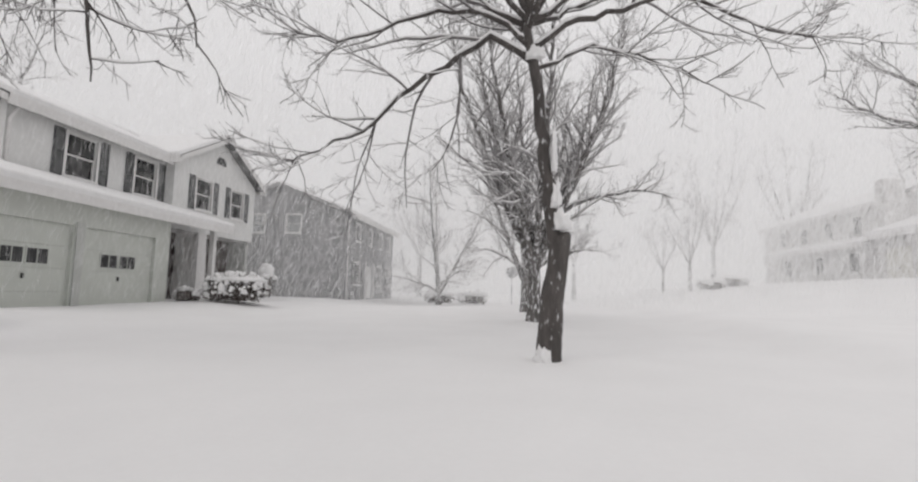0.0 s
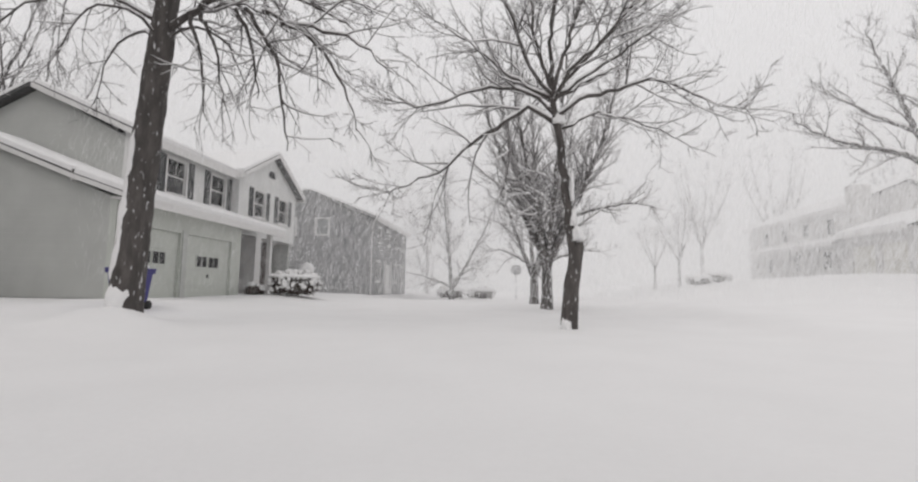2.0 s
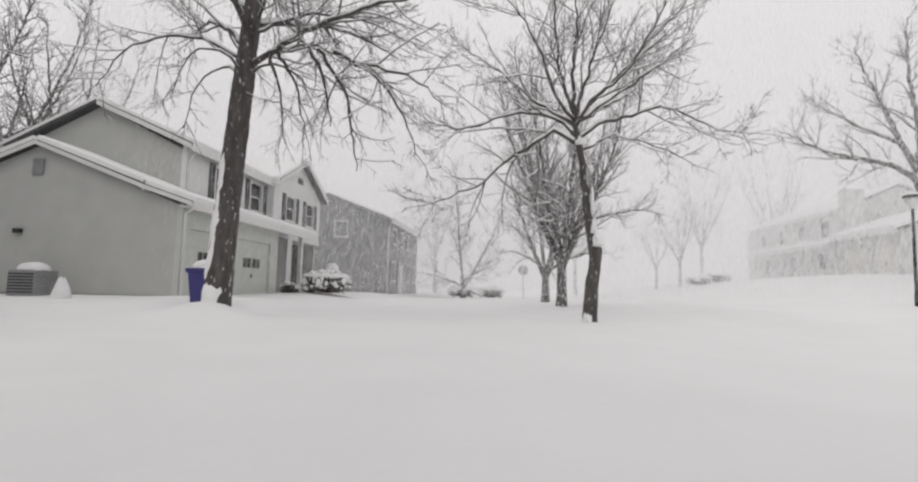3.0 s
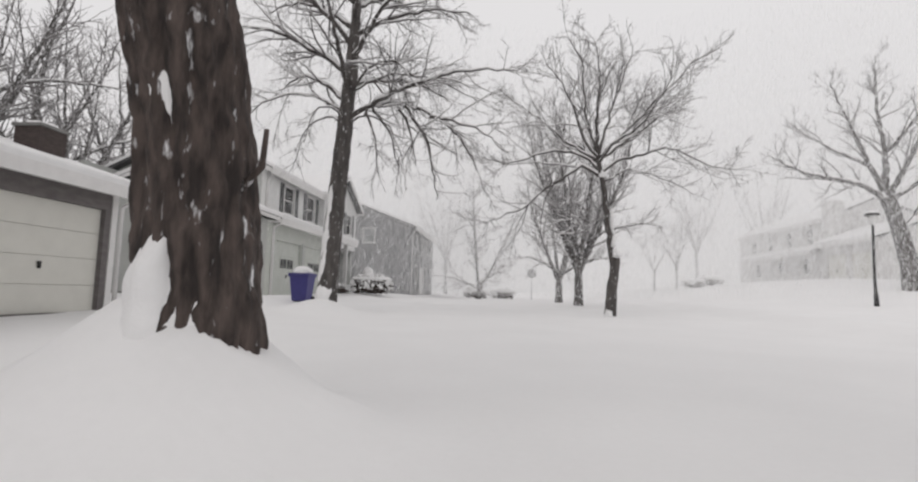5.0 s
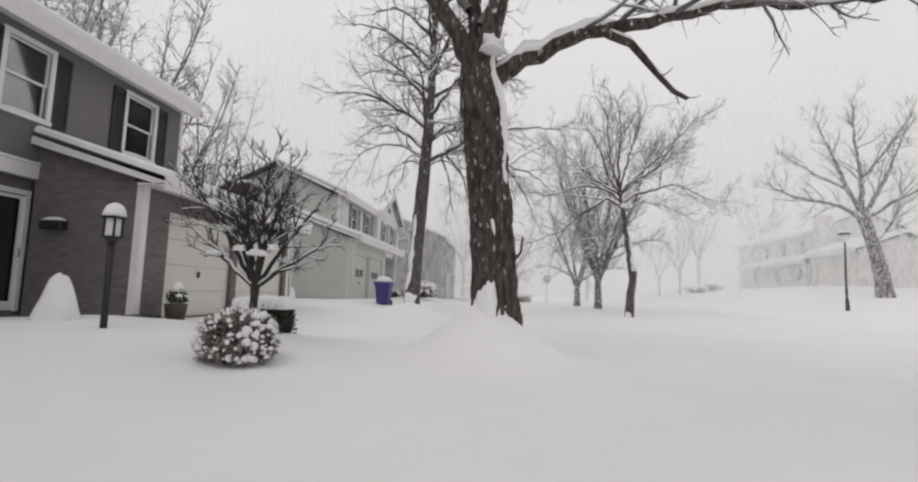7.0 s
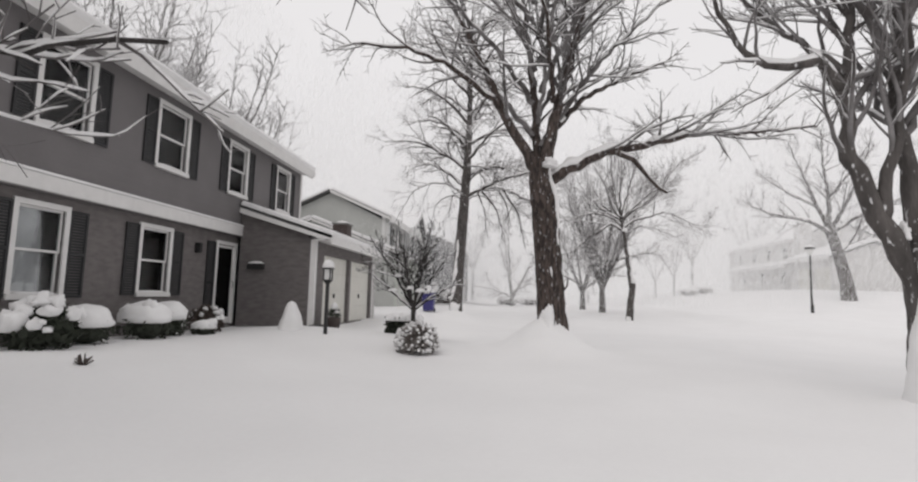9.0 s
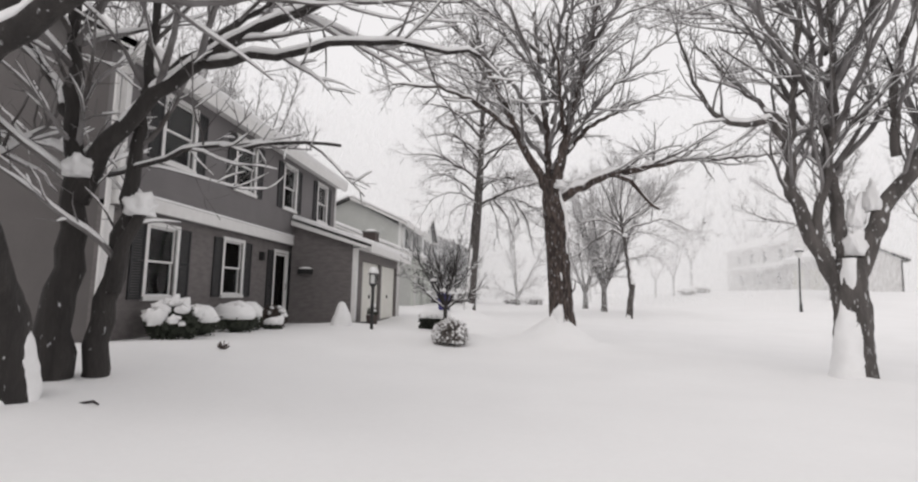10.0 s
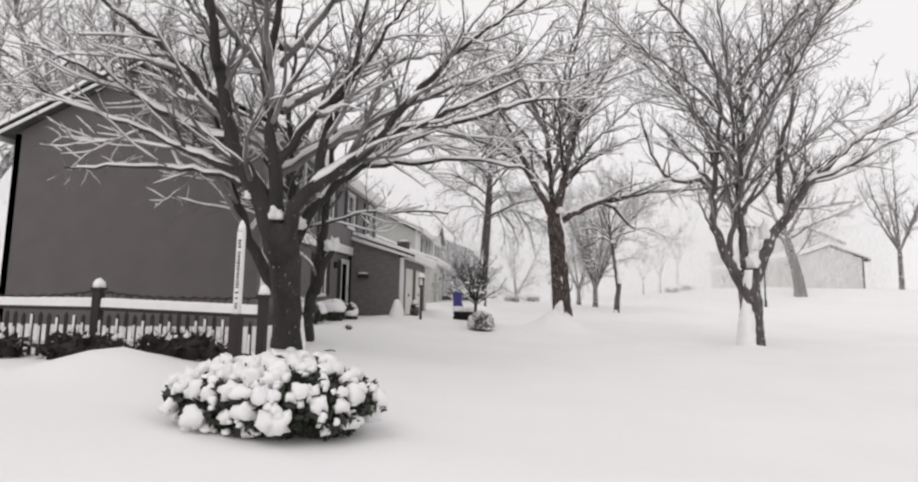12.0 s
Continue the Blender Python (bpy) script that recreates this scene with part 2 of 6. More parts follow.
# mounds of drifted snow: x, y, height, radius
DRIFTS = [(-6.32, -5.12, 0.9, 0.8), (-9.7, 6.6, 0.45, 0.8), (-1.0, 9.0, 0.05, 0.5), (-1.95, -10.9, 0.18, 0.6), (-12.0, -5.5, 0.17, 1.9),
          (-0.95, 16.6, 0.1, 0.5), (-14.1, -9.5, 0.1, 2.2), (-13.3, -18.9, 0.3, 0.7), (-11.5, 18.9, 0.1, 1.6), (-13.2, -12.6, 0.12, 1.5), (-10.6, 11.0, 0.12, 2.5), (-9.5, -5.2, 0.24, 1.6)]


def ground_z(x, y):
    """Height of the snow: a shallow street, lawns a little higher, the far side of the street on a low bank."""
    z = -0.3 + 0.3 * smooth_step(-9.0, -13.0, x) + 0.42 * smooth_step(-8, 24, y)
    z += 0.12 * smooth_step(-16, -24, y)
    z += 1.9 * smooth_step(4, 20, x) * smooth_step(10, 32, y) + 0.24 * smooth_step(3.4, 5.2, x + 0.6 * math.sin(y * 0.13))
    z += 0.05 * noise.noise(Vector((x * 0.22, y * 0.22, 0))) + 0.02 * noise.noise(Vector((x * 0.9, y * 0.9, 3)))
    for mx, my, h, r in DRIFTS:
        d2 = ((x - mx) ** 2 + (y - my) ** 2) / (r * r)
        if d2 < 9:
            z += h * math.exp(-d2)
    return z


# ---- ground ----
def build_ground():
    def steps(lo, hi, fine, far):
        inner = list(np.arange(lo, hi + fine / 2, fine))
        grown = [1.5 * 1.45 ** i for i in range(1, 40) if 1.5 * 1.45 ** i < far]
        return [lo - g for g in reversed(grown)] + inner + [hi + g for g in grown]
    xs, ys = steps(-24, 28, 0.45, 1500), steps(-40, 50, 0.45, 1500)
    verts = [(x, y, ground_z(x, y)) for y in ys for x in xs]
    w = len(xs)
    faces = [(j * w + i, j * w + i + 1, (j + 1) * w + i + 1, (j + 1) * w + i) for j in range(len(ys) - 1) for i in range(w - 1)]
    ob = mesh_part("ground", verts, faces, SNOW, None, "", smooth=True)
    tagged(ob, "smooth deep fresh snow over lawns and street", "snow ground", kind="structure")


build_ground()


# ---- walls, windows and roofs ----
class Face:
    """A wall plane: u runs along the wall, v up, n outwards. axis 'x': the wall faces +x or -x; 'y': it faces +y or -y."""

    def __init__(self, axis, at, sign):
        self.axis, self.at, self.sign = axis, at, sign

    def p(self, u, v, n=0.0):
        return (self.at + self.sign * n, u, v) if self.axis == "x" else (u, self.at + self.sign * n, v)

    def box(self, bm, u0, u1, v0, v1, n0, n1, bevel=0.0):
        a, b = self.p(u0, v0, n0), self.p(u1, v1, n1)
        box_bm(bm, [min(s, t) for s, t in zip(a, b)], [max(s, t) for s, t in zip(a, b)], bevel)


def wall(name, face, u0, u1, v0, v1, holes, mat, parent, thick=0.2, label=""):
    """A wall with real openings; holes: (u0, u1, v0, v1)."""
    us = sorted({u0, u1, *[h[0] for h in holes], *[h[1] for h in holes]})
    vs = sorted({v0, v1, *[h[2] for h in holes], *[h[3] for h in holes]})
    us, vs = [u for u in us if u0 <= u <= u1], [v for v in vs if v0 <= v <= v1]
    verts, faces, index = [], [], {}

    def at(i, j, k):
        if (i, j, k) not in index:
            index[i, j, k] = len(verts)
            verts.append(face.p(us[i], vs[j], -thick * k))
        return index[i, j, k]

    def solid(i, j):
        if not (0 <= i < len(us) - 1 and 0 <= j < len(vs) - 1):
            return False
        u, v = (us[i] + us[i + 1]) / 2, (vs[j] + vs[j + 1]) / 2
        return not any(h[0] < u < h[1] and h[2] < v < h[3] for h in holes)

    for i in range(len(us) - 1):
        for j in range(len(vs) - 1):
            if not solid(i, j):
                continue
            for k in (0, 1):
                faces.append((at(i, j, k), at(i + 1, j, k), at(i + 1, j + 1, k), at(i, j + 1, k)))
            for di, dj, a, b in ((-1, 0, (i, j), (i, j + 1)), (1, 0, (i + 1, j), (i + 1, j + 1)), (0, -1, (i, j), (i + 1, j)), (0, 1, (i, j + 1), (i + 1, j + 1))):
                if not solid(i + di, j + dj):
                    faces.append((at(*a, 0), at(*b, 0), at(*b, 1), at(*a, 1)))
    bm = bmesh.new()
    bv = [bm.verts.new(v) for v in verts]
    for f in faces:
        bm.faces.new([bv[i] for i in f])
    return part(name, bm, mat, parent, label)


def window(face, u0, u1, v0, v1, parent, trim=WHITE_PAINT, blind=1.0, bars=1, snow=True):
    """A double-hung window in its opening: casing, sashes, panes, sill, blind."""
    bm = bmesh.new()
    w = 0.09
    for a in ((u0 - w, u0, v0 - w, v1 + w), (u1, u1 + w, v0 - w, v1 + w), (u0, u1, v1, v1 + w)):
        face.box(bm, *a, -0.02, 0.035)
    win = part("window", bm, trim, parent)
    bm = bmesh.new()
    face.box(bm, u0 - w, u1 + w, v0 - w, v0, -0.02, 0.07, 0.008)
    part("sill", bm, trim, win)
    mid = (v0 + v1) / 2
    s = 0.04
    for lo, hi, n in ((v0, mid + s / 2, -0.06), (mid - s / 2, v1, -0.03)):
        bm = bmesh.new()
        for a in ((u0, u0 + s, lo, hi), (u1 - s, u1, lo, hi), (u0 + s, u1 - s, lo, lo + s), (u0 + s, u1 - s, hi - s, hi)):
            face.box(bm, *a, n - 0.03, n)
        part("sash", bm, trim, win)
        bm = bmesh.new()
        face.box(bm, u0 + s, u1 - s, lo + s, hi - s, n - 0.02, n - 0.014)
        part("pane", bm, GLASS, win).visible_shadow = False
    bm = bmesh.new()
    face.box(bm, u0 + 0.004, u1 - 0.004, v1 - (v1 - v0) * blind + 0.004, v1 - 0.004, -0.125, -0.112)
    part("blind", bm, BLIND, win)
    if snow:
        bm = bmesh.new()
        lump_bm(bm, face.p((u0 + u1) / 2, v0 + 0.004, 0.035), (0.03, 0.5 * (u1 - u0), 0.035) if face.axis == "x" else (0.5 * (u1 - u0), 0.03, 0.035), u0, 0.2, 0.0, 2)
        part("sill_snow", bm, SNOW_CAP, win, "thin ridge of snow", smooth=True)
    return win


def shutter(face, u0, u1, v0, v1, parent, mat):
    bm = bmesh.new()
    s = 0.045
    for a in ((u0, u0 + s, v0, v1), (u1 - s, u1, v0, v1), (u0 + s, u1 - s, v0, v0 + s), (u0 + s, u1 - s, v1 - s, v1), (u0 + s, u1 - s, (v0 + v1) / 2 - s / 2, (v0 + v1) / 2 + s / 2)):
        face.box(bm, *a, 0.004, 0.04)
    v = v0 + s + 0.01
    while v < v1 - s - 0.03:
        face.box(bm, u0 + s, u1 - s, v, v + 0.035, 0.004, 0.028)
        v += 0.05
    part("shutter", bm, mat, parent)


def slab(name, quad, thick, mat, parent, label="", bevel=0.0, smooth=False):
    """A board or roof plane: four corners of its underside, and its thickness along its normal."""
    q = [Vector(p) for p in quad]
    n = (q[1] - q[0]).cross(q[3] - q[0]).normalized()
    if n.z < 0:
        n = -n
    bm = bmesh.new()
    low, high = [bm.verts.new(p) for p in q], [bm.verts.new(p + n * thick) for p in q]
    bm.faces.new(low), bm.faces.new(high)
    for i in range(4):
        j = (i + 1) % 4
        bm.faces.new((low[i], low[j], high[j], high[i]))
    bmesh.ops.recalc_face_normals(bm, faces=bm.faces)
    if bevel:
        bmesh.ops.bevel(bm, geom=[e for e in bm.edges if all(v in high for v in e.verts)], offset=bevel, segments=4, affect="EDGES", profile=0.5)
    return part(name, bm, mat, parent, label, smooth)


def roof_plane(quad, parent, trim, snow=0.15, thick=0.12):
    """A shingled roof plane with its load of snow; quad: eave start, eave end, ridge end, ridge start."""
    r = slab("roof", quad, thick, SHINGLE, parent)
    q = [Vector(p) for p in quad]
    n = (q[1] - q[0]).cross(q[3] - q[0]).normalized()
    n = n if n.z > 0 else -n
    up = n * (thick + 0.003)
    out = (q[0] - q[3]).normalized() * 0.05
    slab("roof_snow", [q[0] + up + out, q[1] + up + out, q[2] + up, q[3] + up], snow, SNOW_CAP, r, "thick unbroken layer of snow", bevel=min(0.09, snow * 0.45))
    along = (q[1] - q[0]).normalized()
    bm = bmesh.new()
    # gutter board along the eave
    down = Vector((0, 0, -0.16))
    face_out = Vector((out.x, out.y, 0)).normalized() * 0.05
    pts = [q[0] + down, q[1] + down, q[1] + n * thick, q[0] + n * thick]
    a, b = [bm.verts.new(p + face_out) for p in pts], [bm.verts.new(p + face_out * -0.1) for p in pts]
    bm.faces.new(a), bm.faces.new(b)
    for i in range(4):
        bm.faces.new((a[i], a[(i + 1) % 4], b[(i + 1) % 4], b[i]))
    part("fascia", bm, trim, parent)
    return r


def gable(name, face, u0, u1, uc, v0, v1, mat, parent, thick=0.2):
    """The triangle of wall under a roof."""
    bm = bmesh.new()
    pts = [(u0, v0), (u1, v0), (uc, v1)]
    a, b = [bm.verts.new(face.p(u, v, 0)) for u, v in pts], [bm.verts.new(face.p(u, v, -thick)) for u, v in pts]
    bm.faces.new(a), bm.faces.new(b)
    for i in range(3):
        bm.faces.new((a[i], a[(i + 1) % 3], b[(i + 1) % 3], b[i]))
    return part(name, bm, mat, parent)


def rake(face, u0, v0, u1, v1, parent, mat, width=0.18, n=0.3):
    """A sloping trim board under a gable's roof edge."""
    bm = bmesh.new()
    pts = [(u0, v0), (u1, v1), (u1, v1 - width), (u0, v0 - width)]
    a, b = [bm.verts.new(face.p(u, v, n)) for u, v in pts], [bm.verts.new(face.p(u, v, n - 0.03)) for u, v in pts]
    bm.faces.new(a), bm.faces.new(b)
    for i in range(4):
        bm.faces.new((a[i], a[(i + 1) % 4], b[(i + 1) % 4], b[i]))
    part("rake_board", bm, mat, parent)


def garage_door(face, u0, u1, v0, v1, parent, mat, lights=None, handle=True):
    """A flat sectional overhead door set back in its opening."""
    rows = 4
    h = (v1 - v0) / rows
    bm = bmesh.new()
    face.box(bm, u0, u1, v0, v1, -0.16, -0.141)
    door = part("garage_door", bm, mat, parent)
    for i in range(rows):
        bm = bmesh.new()
        face.box(bm, u0, u1, v0 + i * h + 0.003, v0 + (i + 1) * h - 0.003, -0.14, -0.1, 0.006)
        part("door_panel", bm, mat, door)
    if lights:
        for a, b in lights:
            v = v0 + 2 * h + 0.12
            bm = bmesh.new()
            for e in ((a - 0.03, a, v - 0.03, v + h * 0.62 + 0.03), (b, b + 0.03, v - 0.03, v + h * 0.62 + 0.03), (a, b, v - 0.03, v), (a, b, v + h * 0.62, v + h * 0.62 + 0.03), ((a + b) / 2 - 0.01, (a + b) / 2 + 0.01, v, v + h * 0.62)):
                face.box(bm, *e, -0.1, -0.075)
            part("light_frame", bm, mat, door)
            bm = bmesh.new()
            face.box(bm, a, b, v, v + h * 0.62, -0.098, -0.09)
            part("door_pane", bm, SHUTTER_BLACK, door, "dark glass light")
    if handle:
        bm = bmesh.new()
        u = (u0 + u1) / 2
        face.box(bm, u - 0.02, u + 0.02, v0 + h * 1.55, v0 + h * 1.55 + 0.13, -0.1, -0.05, 0.008)
        face.box(bm, u - 0.06, u + 0.02, v0 + h * 1.55 + 0.09, v0 + h * 1.55 + 0.12, -0.07, -0.045, 0.006)
        part("handle", bm, BLACK_METAL, door)
    return door


def downspout(points, parent, mat):
    rod("downspout", points, 0.045, mat, parent, sides=8)


# ---- grey house with black shutters ----
def build_grey_house():
    x1, x2, xb = -14.8, -14.65, -22.4
    ya, yb = -11.75, -0.3
    h = thing("house", (x1, ya, 0.0), "grey two-storey house with black shutters and snowy roof", "house")
    low, up = Face("x", x1, 1), Face("x", x2, 1)
    lows = [(-10.67, -9.81, 0.88, 2.28), (-7.93, -7.05, 0.93, 2.28)]
    ups = [(-10.66, -9.7, 3.62, 4.92), (-7.89, -6.94, 3.64, 4.94), (-5.08, -4.22, 3.64, 4.94), (-2.25, -1.36, 3.64, 4.96)]
    door = (-5.12, -4.28, 0.12, 2.22)
    wall("front_wall", low, ya, yb, -0.6, 2.6, [*lows, door], GREY_BRICK, h, label="painted grey ground-floor wall")
    wall("upper_wall", up, ya, yb, 2.5, 5.35, ups, GREY_SIDING, h, 0.35)
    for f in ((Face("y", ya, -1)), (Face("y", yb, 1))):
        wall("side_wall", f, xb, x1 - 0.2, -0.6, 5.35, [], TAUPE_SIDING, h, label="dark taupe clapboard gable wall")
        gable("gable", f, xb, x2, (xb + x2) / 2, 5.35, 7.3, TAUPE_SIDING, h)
    wall("back_wall", Face("x", xb, -1), ya, yb, -0.6, 5.35, [], GREY_SIDING, h)
    box("floor_plate", (xb + 0.2, ya + 0.2, 2.5), (x2 - 0.25, yb - 0.2, 2.7), WHITE_PAINT, h)
    for w in lows:
        window(low, *w, h)
        shutter(low, w[0] - 0.47, w[0] - 0.1, w[2] - 0.06, w[3] + 0.04, h, SHUTTER_BLACK)
        shutter(low, w[1] + 0.1, w[1] + 0.47, w[2] - 0.06, w[3] + 0.04, h, SHUTTER_BLACK)
    for w in ups:
        window(up, *w, h)
        shutter(up, w[0] - 0.44, w[0] - 0.1, w[2] - 0.06, w[3] + 0.04, h, SHUTTER_BLACK)
        shutter(up, w[1] + 0.1, w[1] + 0.44, w[2] - 0.06, w[3] + 0.04, h, SHUTTER_BLACK)
    # front door with glazed storm door, white frame and narrow shutters
    bm = bmesh.new()
    for a in ((door[0] - 0.09, door[0], 0.12, 2.31), (door[1], door[1] + 0.09, 0.12, 2.31), (door[0], door[1], 2.22, 2.31)):
        low.box(bm, *a, -0.02, 0.04)
    d = part("front_door", bm, WHITE_PAINT, h, "white-framed dark front door")
    bm = bmesh.new()
    low.box(bm, door[0], door[1], 0.12, 2.22, -0.14, -0.1, 0.004)
    for k in range(3):
        low.box(bm, door[0] + 0.12, door[1] - 0.12, 0.3 + k * 0.65, 0.8 + k * 0.65, -0.1, -0.085, 0.005)
    part("door_leaf", bm, DARK_DOOR, d, "dark panelled leaf")
    bm = bmesh.new()
    s = 0.06
    for a in ((door[0], door[0] + s, 0.14, 2.2), (door[1] - s, door[1], 0.14, 2.2), (door[0] + s, door[1] - s, 2.14, 2.2), (door[0] + s, door[1] - s, 0.14, 0.3)):
        low.box(bm, *a, -0.03, 0.0)
    part("storm_frame", bm, WHITE_PAINT, d)
    bm = bmesh.new()
    low.box(bm, door[0] + s, door[1] - s, 0.3, 2.14, -0.02, -0.014)
    part("storm_pane", bm, GLASS, d).visible_shadow = False
    rod("door_handle", [(x1 + 0.0, door[1] - 0.03, 1.1), (x1 + 0.05, door[1] - 0.03, 1.1), (x1 + 0.05, door[1] - 0.03, 1.25), (x1, door[1] - 0.03, 1.25)], 0.009, BLACK_METAL, d, sides=6)
    shutter(low, door[0] - 0.48, door[0] - 0.12, 0.15, 2.25, h, SHUTTER_BLACK)
    shutter(low, door[1] + 0.12, door[1] + 0.42, 0.15, 2.25, h, SHUTTER_BLACK)
    # white jetty band, corner boards
    bm = bmesh.new()
    up.box(bm, ya - 0.03, -3.05, 2.52, 2.78, -0.1, 0.05, 0.01)
    part("jetty_band", bm, WHITE_PAINT, h)
    slab("band_snow", [(x2 + 0.003, ya, 2.785), (x2 + 0.06, ya, 2.785), (x2 + 0.06, -3.1, 2.785), (x2 + 0.003, -3.1, 2.785)], 0.05, SNOW_CAP, h, bevel=0.02)
    for y in (ya - 0.02, yb - 0.1):
        box("corner_board", (x2 - 0.1, y, 2.79), (x2 + 0.025, y + 0.12, 5.3), WHITE_PAINT, h)
    box("corner_board", (x1 - 0.1, ya - 0.02, -0.4), (x1 + 0.025, ya + 0.12, 2.5), WHITE_PAINT, h)
    downspout([(x2 + 0.25, ya - 0.1, 5.2), (x1 + 0.06, ya - 0.12, 4.9), (x1 + 0.06, ya - 0.1, 2.4), (x1 + 0.05, ya - 0.1, 0.1)], h, WHITE_PAINT)
    # roof
    xc, ridge = (xb + x2) / 2, 7.35
    roof_plane([(x2 + 0.36, ya - 0.3, 5.24), (x2 + 0.36, yb + 0.02, 5.24), (xc, yb + 0.02, ridge), (xc, ya - 0.3, ridge)], h, WHITE_PAINT)
    roof_plane([(xb - 0.38, ya - 0.3, 5.28), (xb - 0.38, yb + 0.3, 5.28), (xc, yb + 0.3, ridge), (xc, ya - 0.3, ridge)], h, WHITE_PAINT)
    slab("soffit", [(x2, ya - 0.3, 5.2), (x2 + 0.4, ya - 0.3, 5.2), (x2 + 0.4, yb + 0.02, 5.2), (x2, yb + 0.02, 5.2)], 0.02, WHITE_PAINT, h)
    for f in (Face("y", ya, -1), Face("y", yb, 1)):
        rake(f, x2 + 0.38, 5.36, xc, ridge + 0.1, h, WHITE_PAINT)
        rake(f, xb - 0.38, 5.36, xc, ridge + 0.1, h, WHITE_PAINT)
    # garage wing
    gx, g0, g1 = -12.5, -4.25, 1.95
    gf = Face("x", gx, 1)
    doors = [(-3.5, -1.12, 0.05, 2.1), (-0.9, 1.68, 0.05, 2.1)]
    wall("garage_wall", gf, g0, g1, -0.6, 2.5, doors, GREY_BRICK, h)
    south, north = Face("y", g0, -1), Face("y", g1, 1)
    for f in (south, north):
        back = x2 - (0.0 if f is south else 4.0)
        wall("garage_side", f, back, gx - 0.2, -0.6, 2.45, [], GREY_BRICK, h)
        bm = bmesh.new()
        pts = [(back, 2.45), (gx - 0.2, 2.45), (gx - 0.2, 2.68), (back, 3.27)]
        a, b = [bm.verts.new(f.p(u, v, 0)) for u, v in pts], [bm.verts.new(f.p(u, v, -0.2)) for u, v in pts]
        bm.faces.new(a), bm.faces.new(b)
        for i in range(4):
            bm.faces.new((a[i], a[(i + 1) % 4], b[(i + 1) % 4], b[i]))
        part("garage_gable", bm, GREY_BRICK, h)
        rake(f, gx + 0.5, 2.55, x2 + 0.02, 3.32, h, WHITE_PAINT, 0.17, 0.2)
    for d in doors:
        garage_door(gf, *d, h, CREAM_PAINT)
    box("corner_board", (gx - 0.12, g0 - 0.03, -0.4), (gx + 0.03, g0 + 0.12, 2.45), WHITE_PAINT, h)
    box("corner_board", (gx - 0.12, g1 - 0.12, -0.4), (gx + 0.03, g1 + 0.03, 2.45), WHITE_PAINT, h)
    roof_plane([(gx + 0.5, g0 - 0.2, 2.48), (gx + 0.5, g1 + 0.25, 2.48), (x2 + 0.02, g1 + 0.25, 3.3), (x2 + 0.02, g0 - 0.2, 3.3)], h, WHITE_PAINT, 0.13, 0.08)
    roof_plane([(x2 - 4.0, yb + 0.02, 2.4), (x2 - 4.0, g1 + 0.25, 2.4), (x2 + 0.0, g1 + 0.25, 3.3), (x2 + 0.0, yb + 0.02, 3.3)], h, WHITE_PAINT, 0.2, 0.1)
    slab("soffit", [(gx, g0 - 0.2, 2.42), (gx + 0.5, g0 - 0.2, 2.42), (gx + 0.5, g1 + 0.25, 2.42), (gx, g1 + 0.25, 2.42)], 0.02, WHITE_PAINT, h)
    downspout([(gx + 0.4, g1 + 0.1, 2.4), (gx + 0.05, g1 + 0.1, 2.2), (gx + 0.05, g1 + 0.1, 0.0)], h, WHITE_PAINT)
    chimney = box("chimney", (-13.8, 0.8, 2.6), (-13.25, 1.4, 3.58), DARK_BRICK, h, "short dark brick chimney", 0.01)
    box("chimney_cap", (-13.84, 0.76, 3.58), (-13.21, 1.44, 3.64), CONCRETE, chimney)
    lump("chimney_snow", (-13.52, 1.1, 3.64), (0.28, 0.3, 0.1), SNOW_CAP, chimney, "", 3, 0.1, 0.0)
    # wall mailbox and porch light beside the door
    box("wall_mailbox", (-14.35, g0 - 0.16, 1.6), (-13.9, g0 - 0.001, 1.76), BLACK_METAL, h, "black metal letter box", 0.02)
    lump("mailbox_snow", (-14.12, g0 - 0.09, 1.76), (0.23, 0.09, 0.07), SNOW_CAP, h, "", 5, 0.1, 0.0, 2)
    box("porch_lamp", (x1, -6.1, 1.9), (x1 + 0.14, -5.98, 2.15), BLACK_METAL, h, "small black porch lamp", 0.02)
    for k in range(2):
        box("number_plate", (x2 + 0.051, -3.62 + k * 0.17, 2.59), (x2 + 0.06, -3.52 + k * 0.17, 2.71), SHUTTER_BLACK, h, "dark illegible plate", 0.0)


build_grey_house()


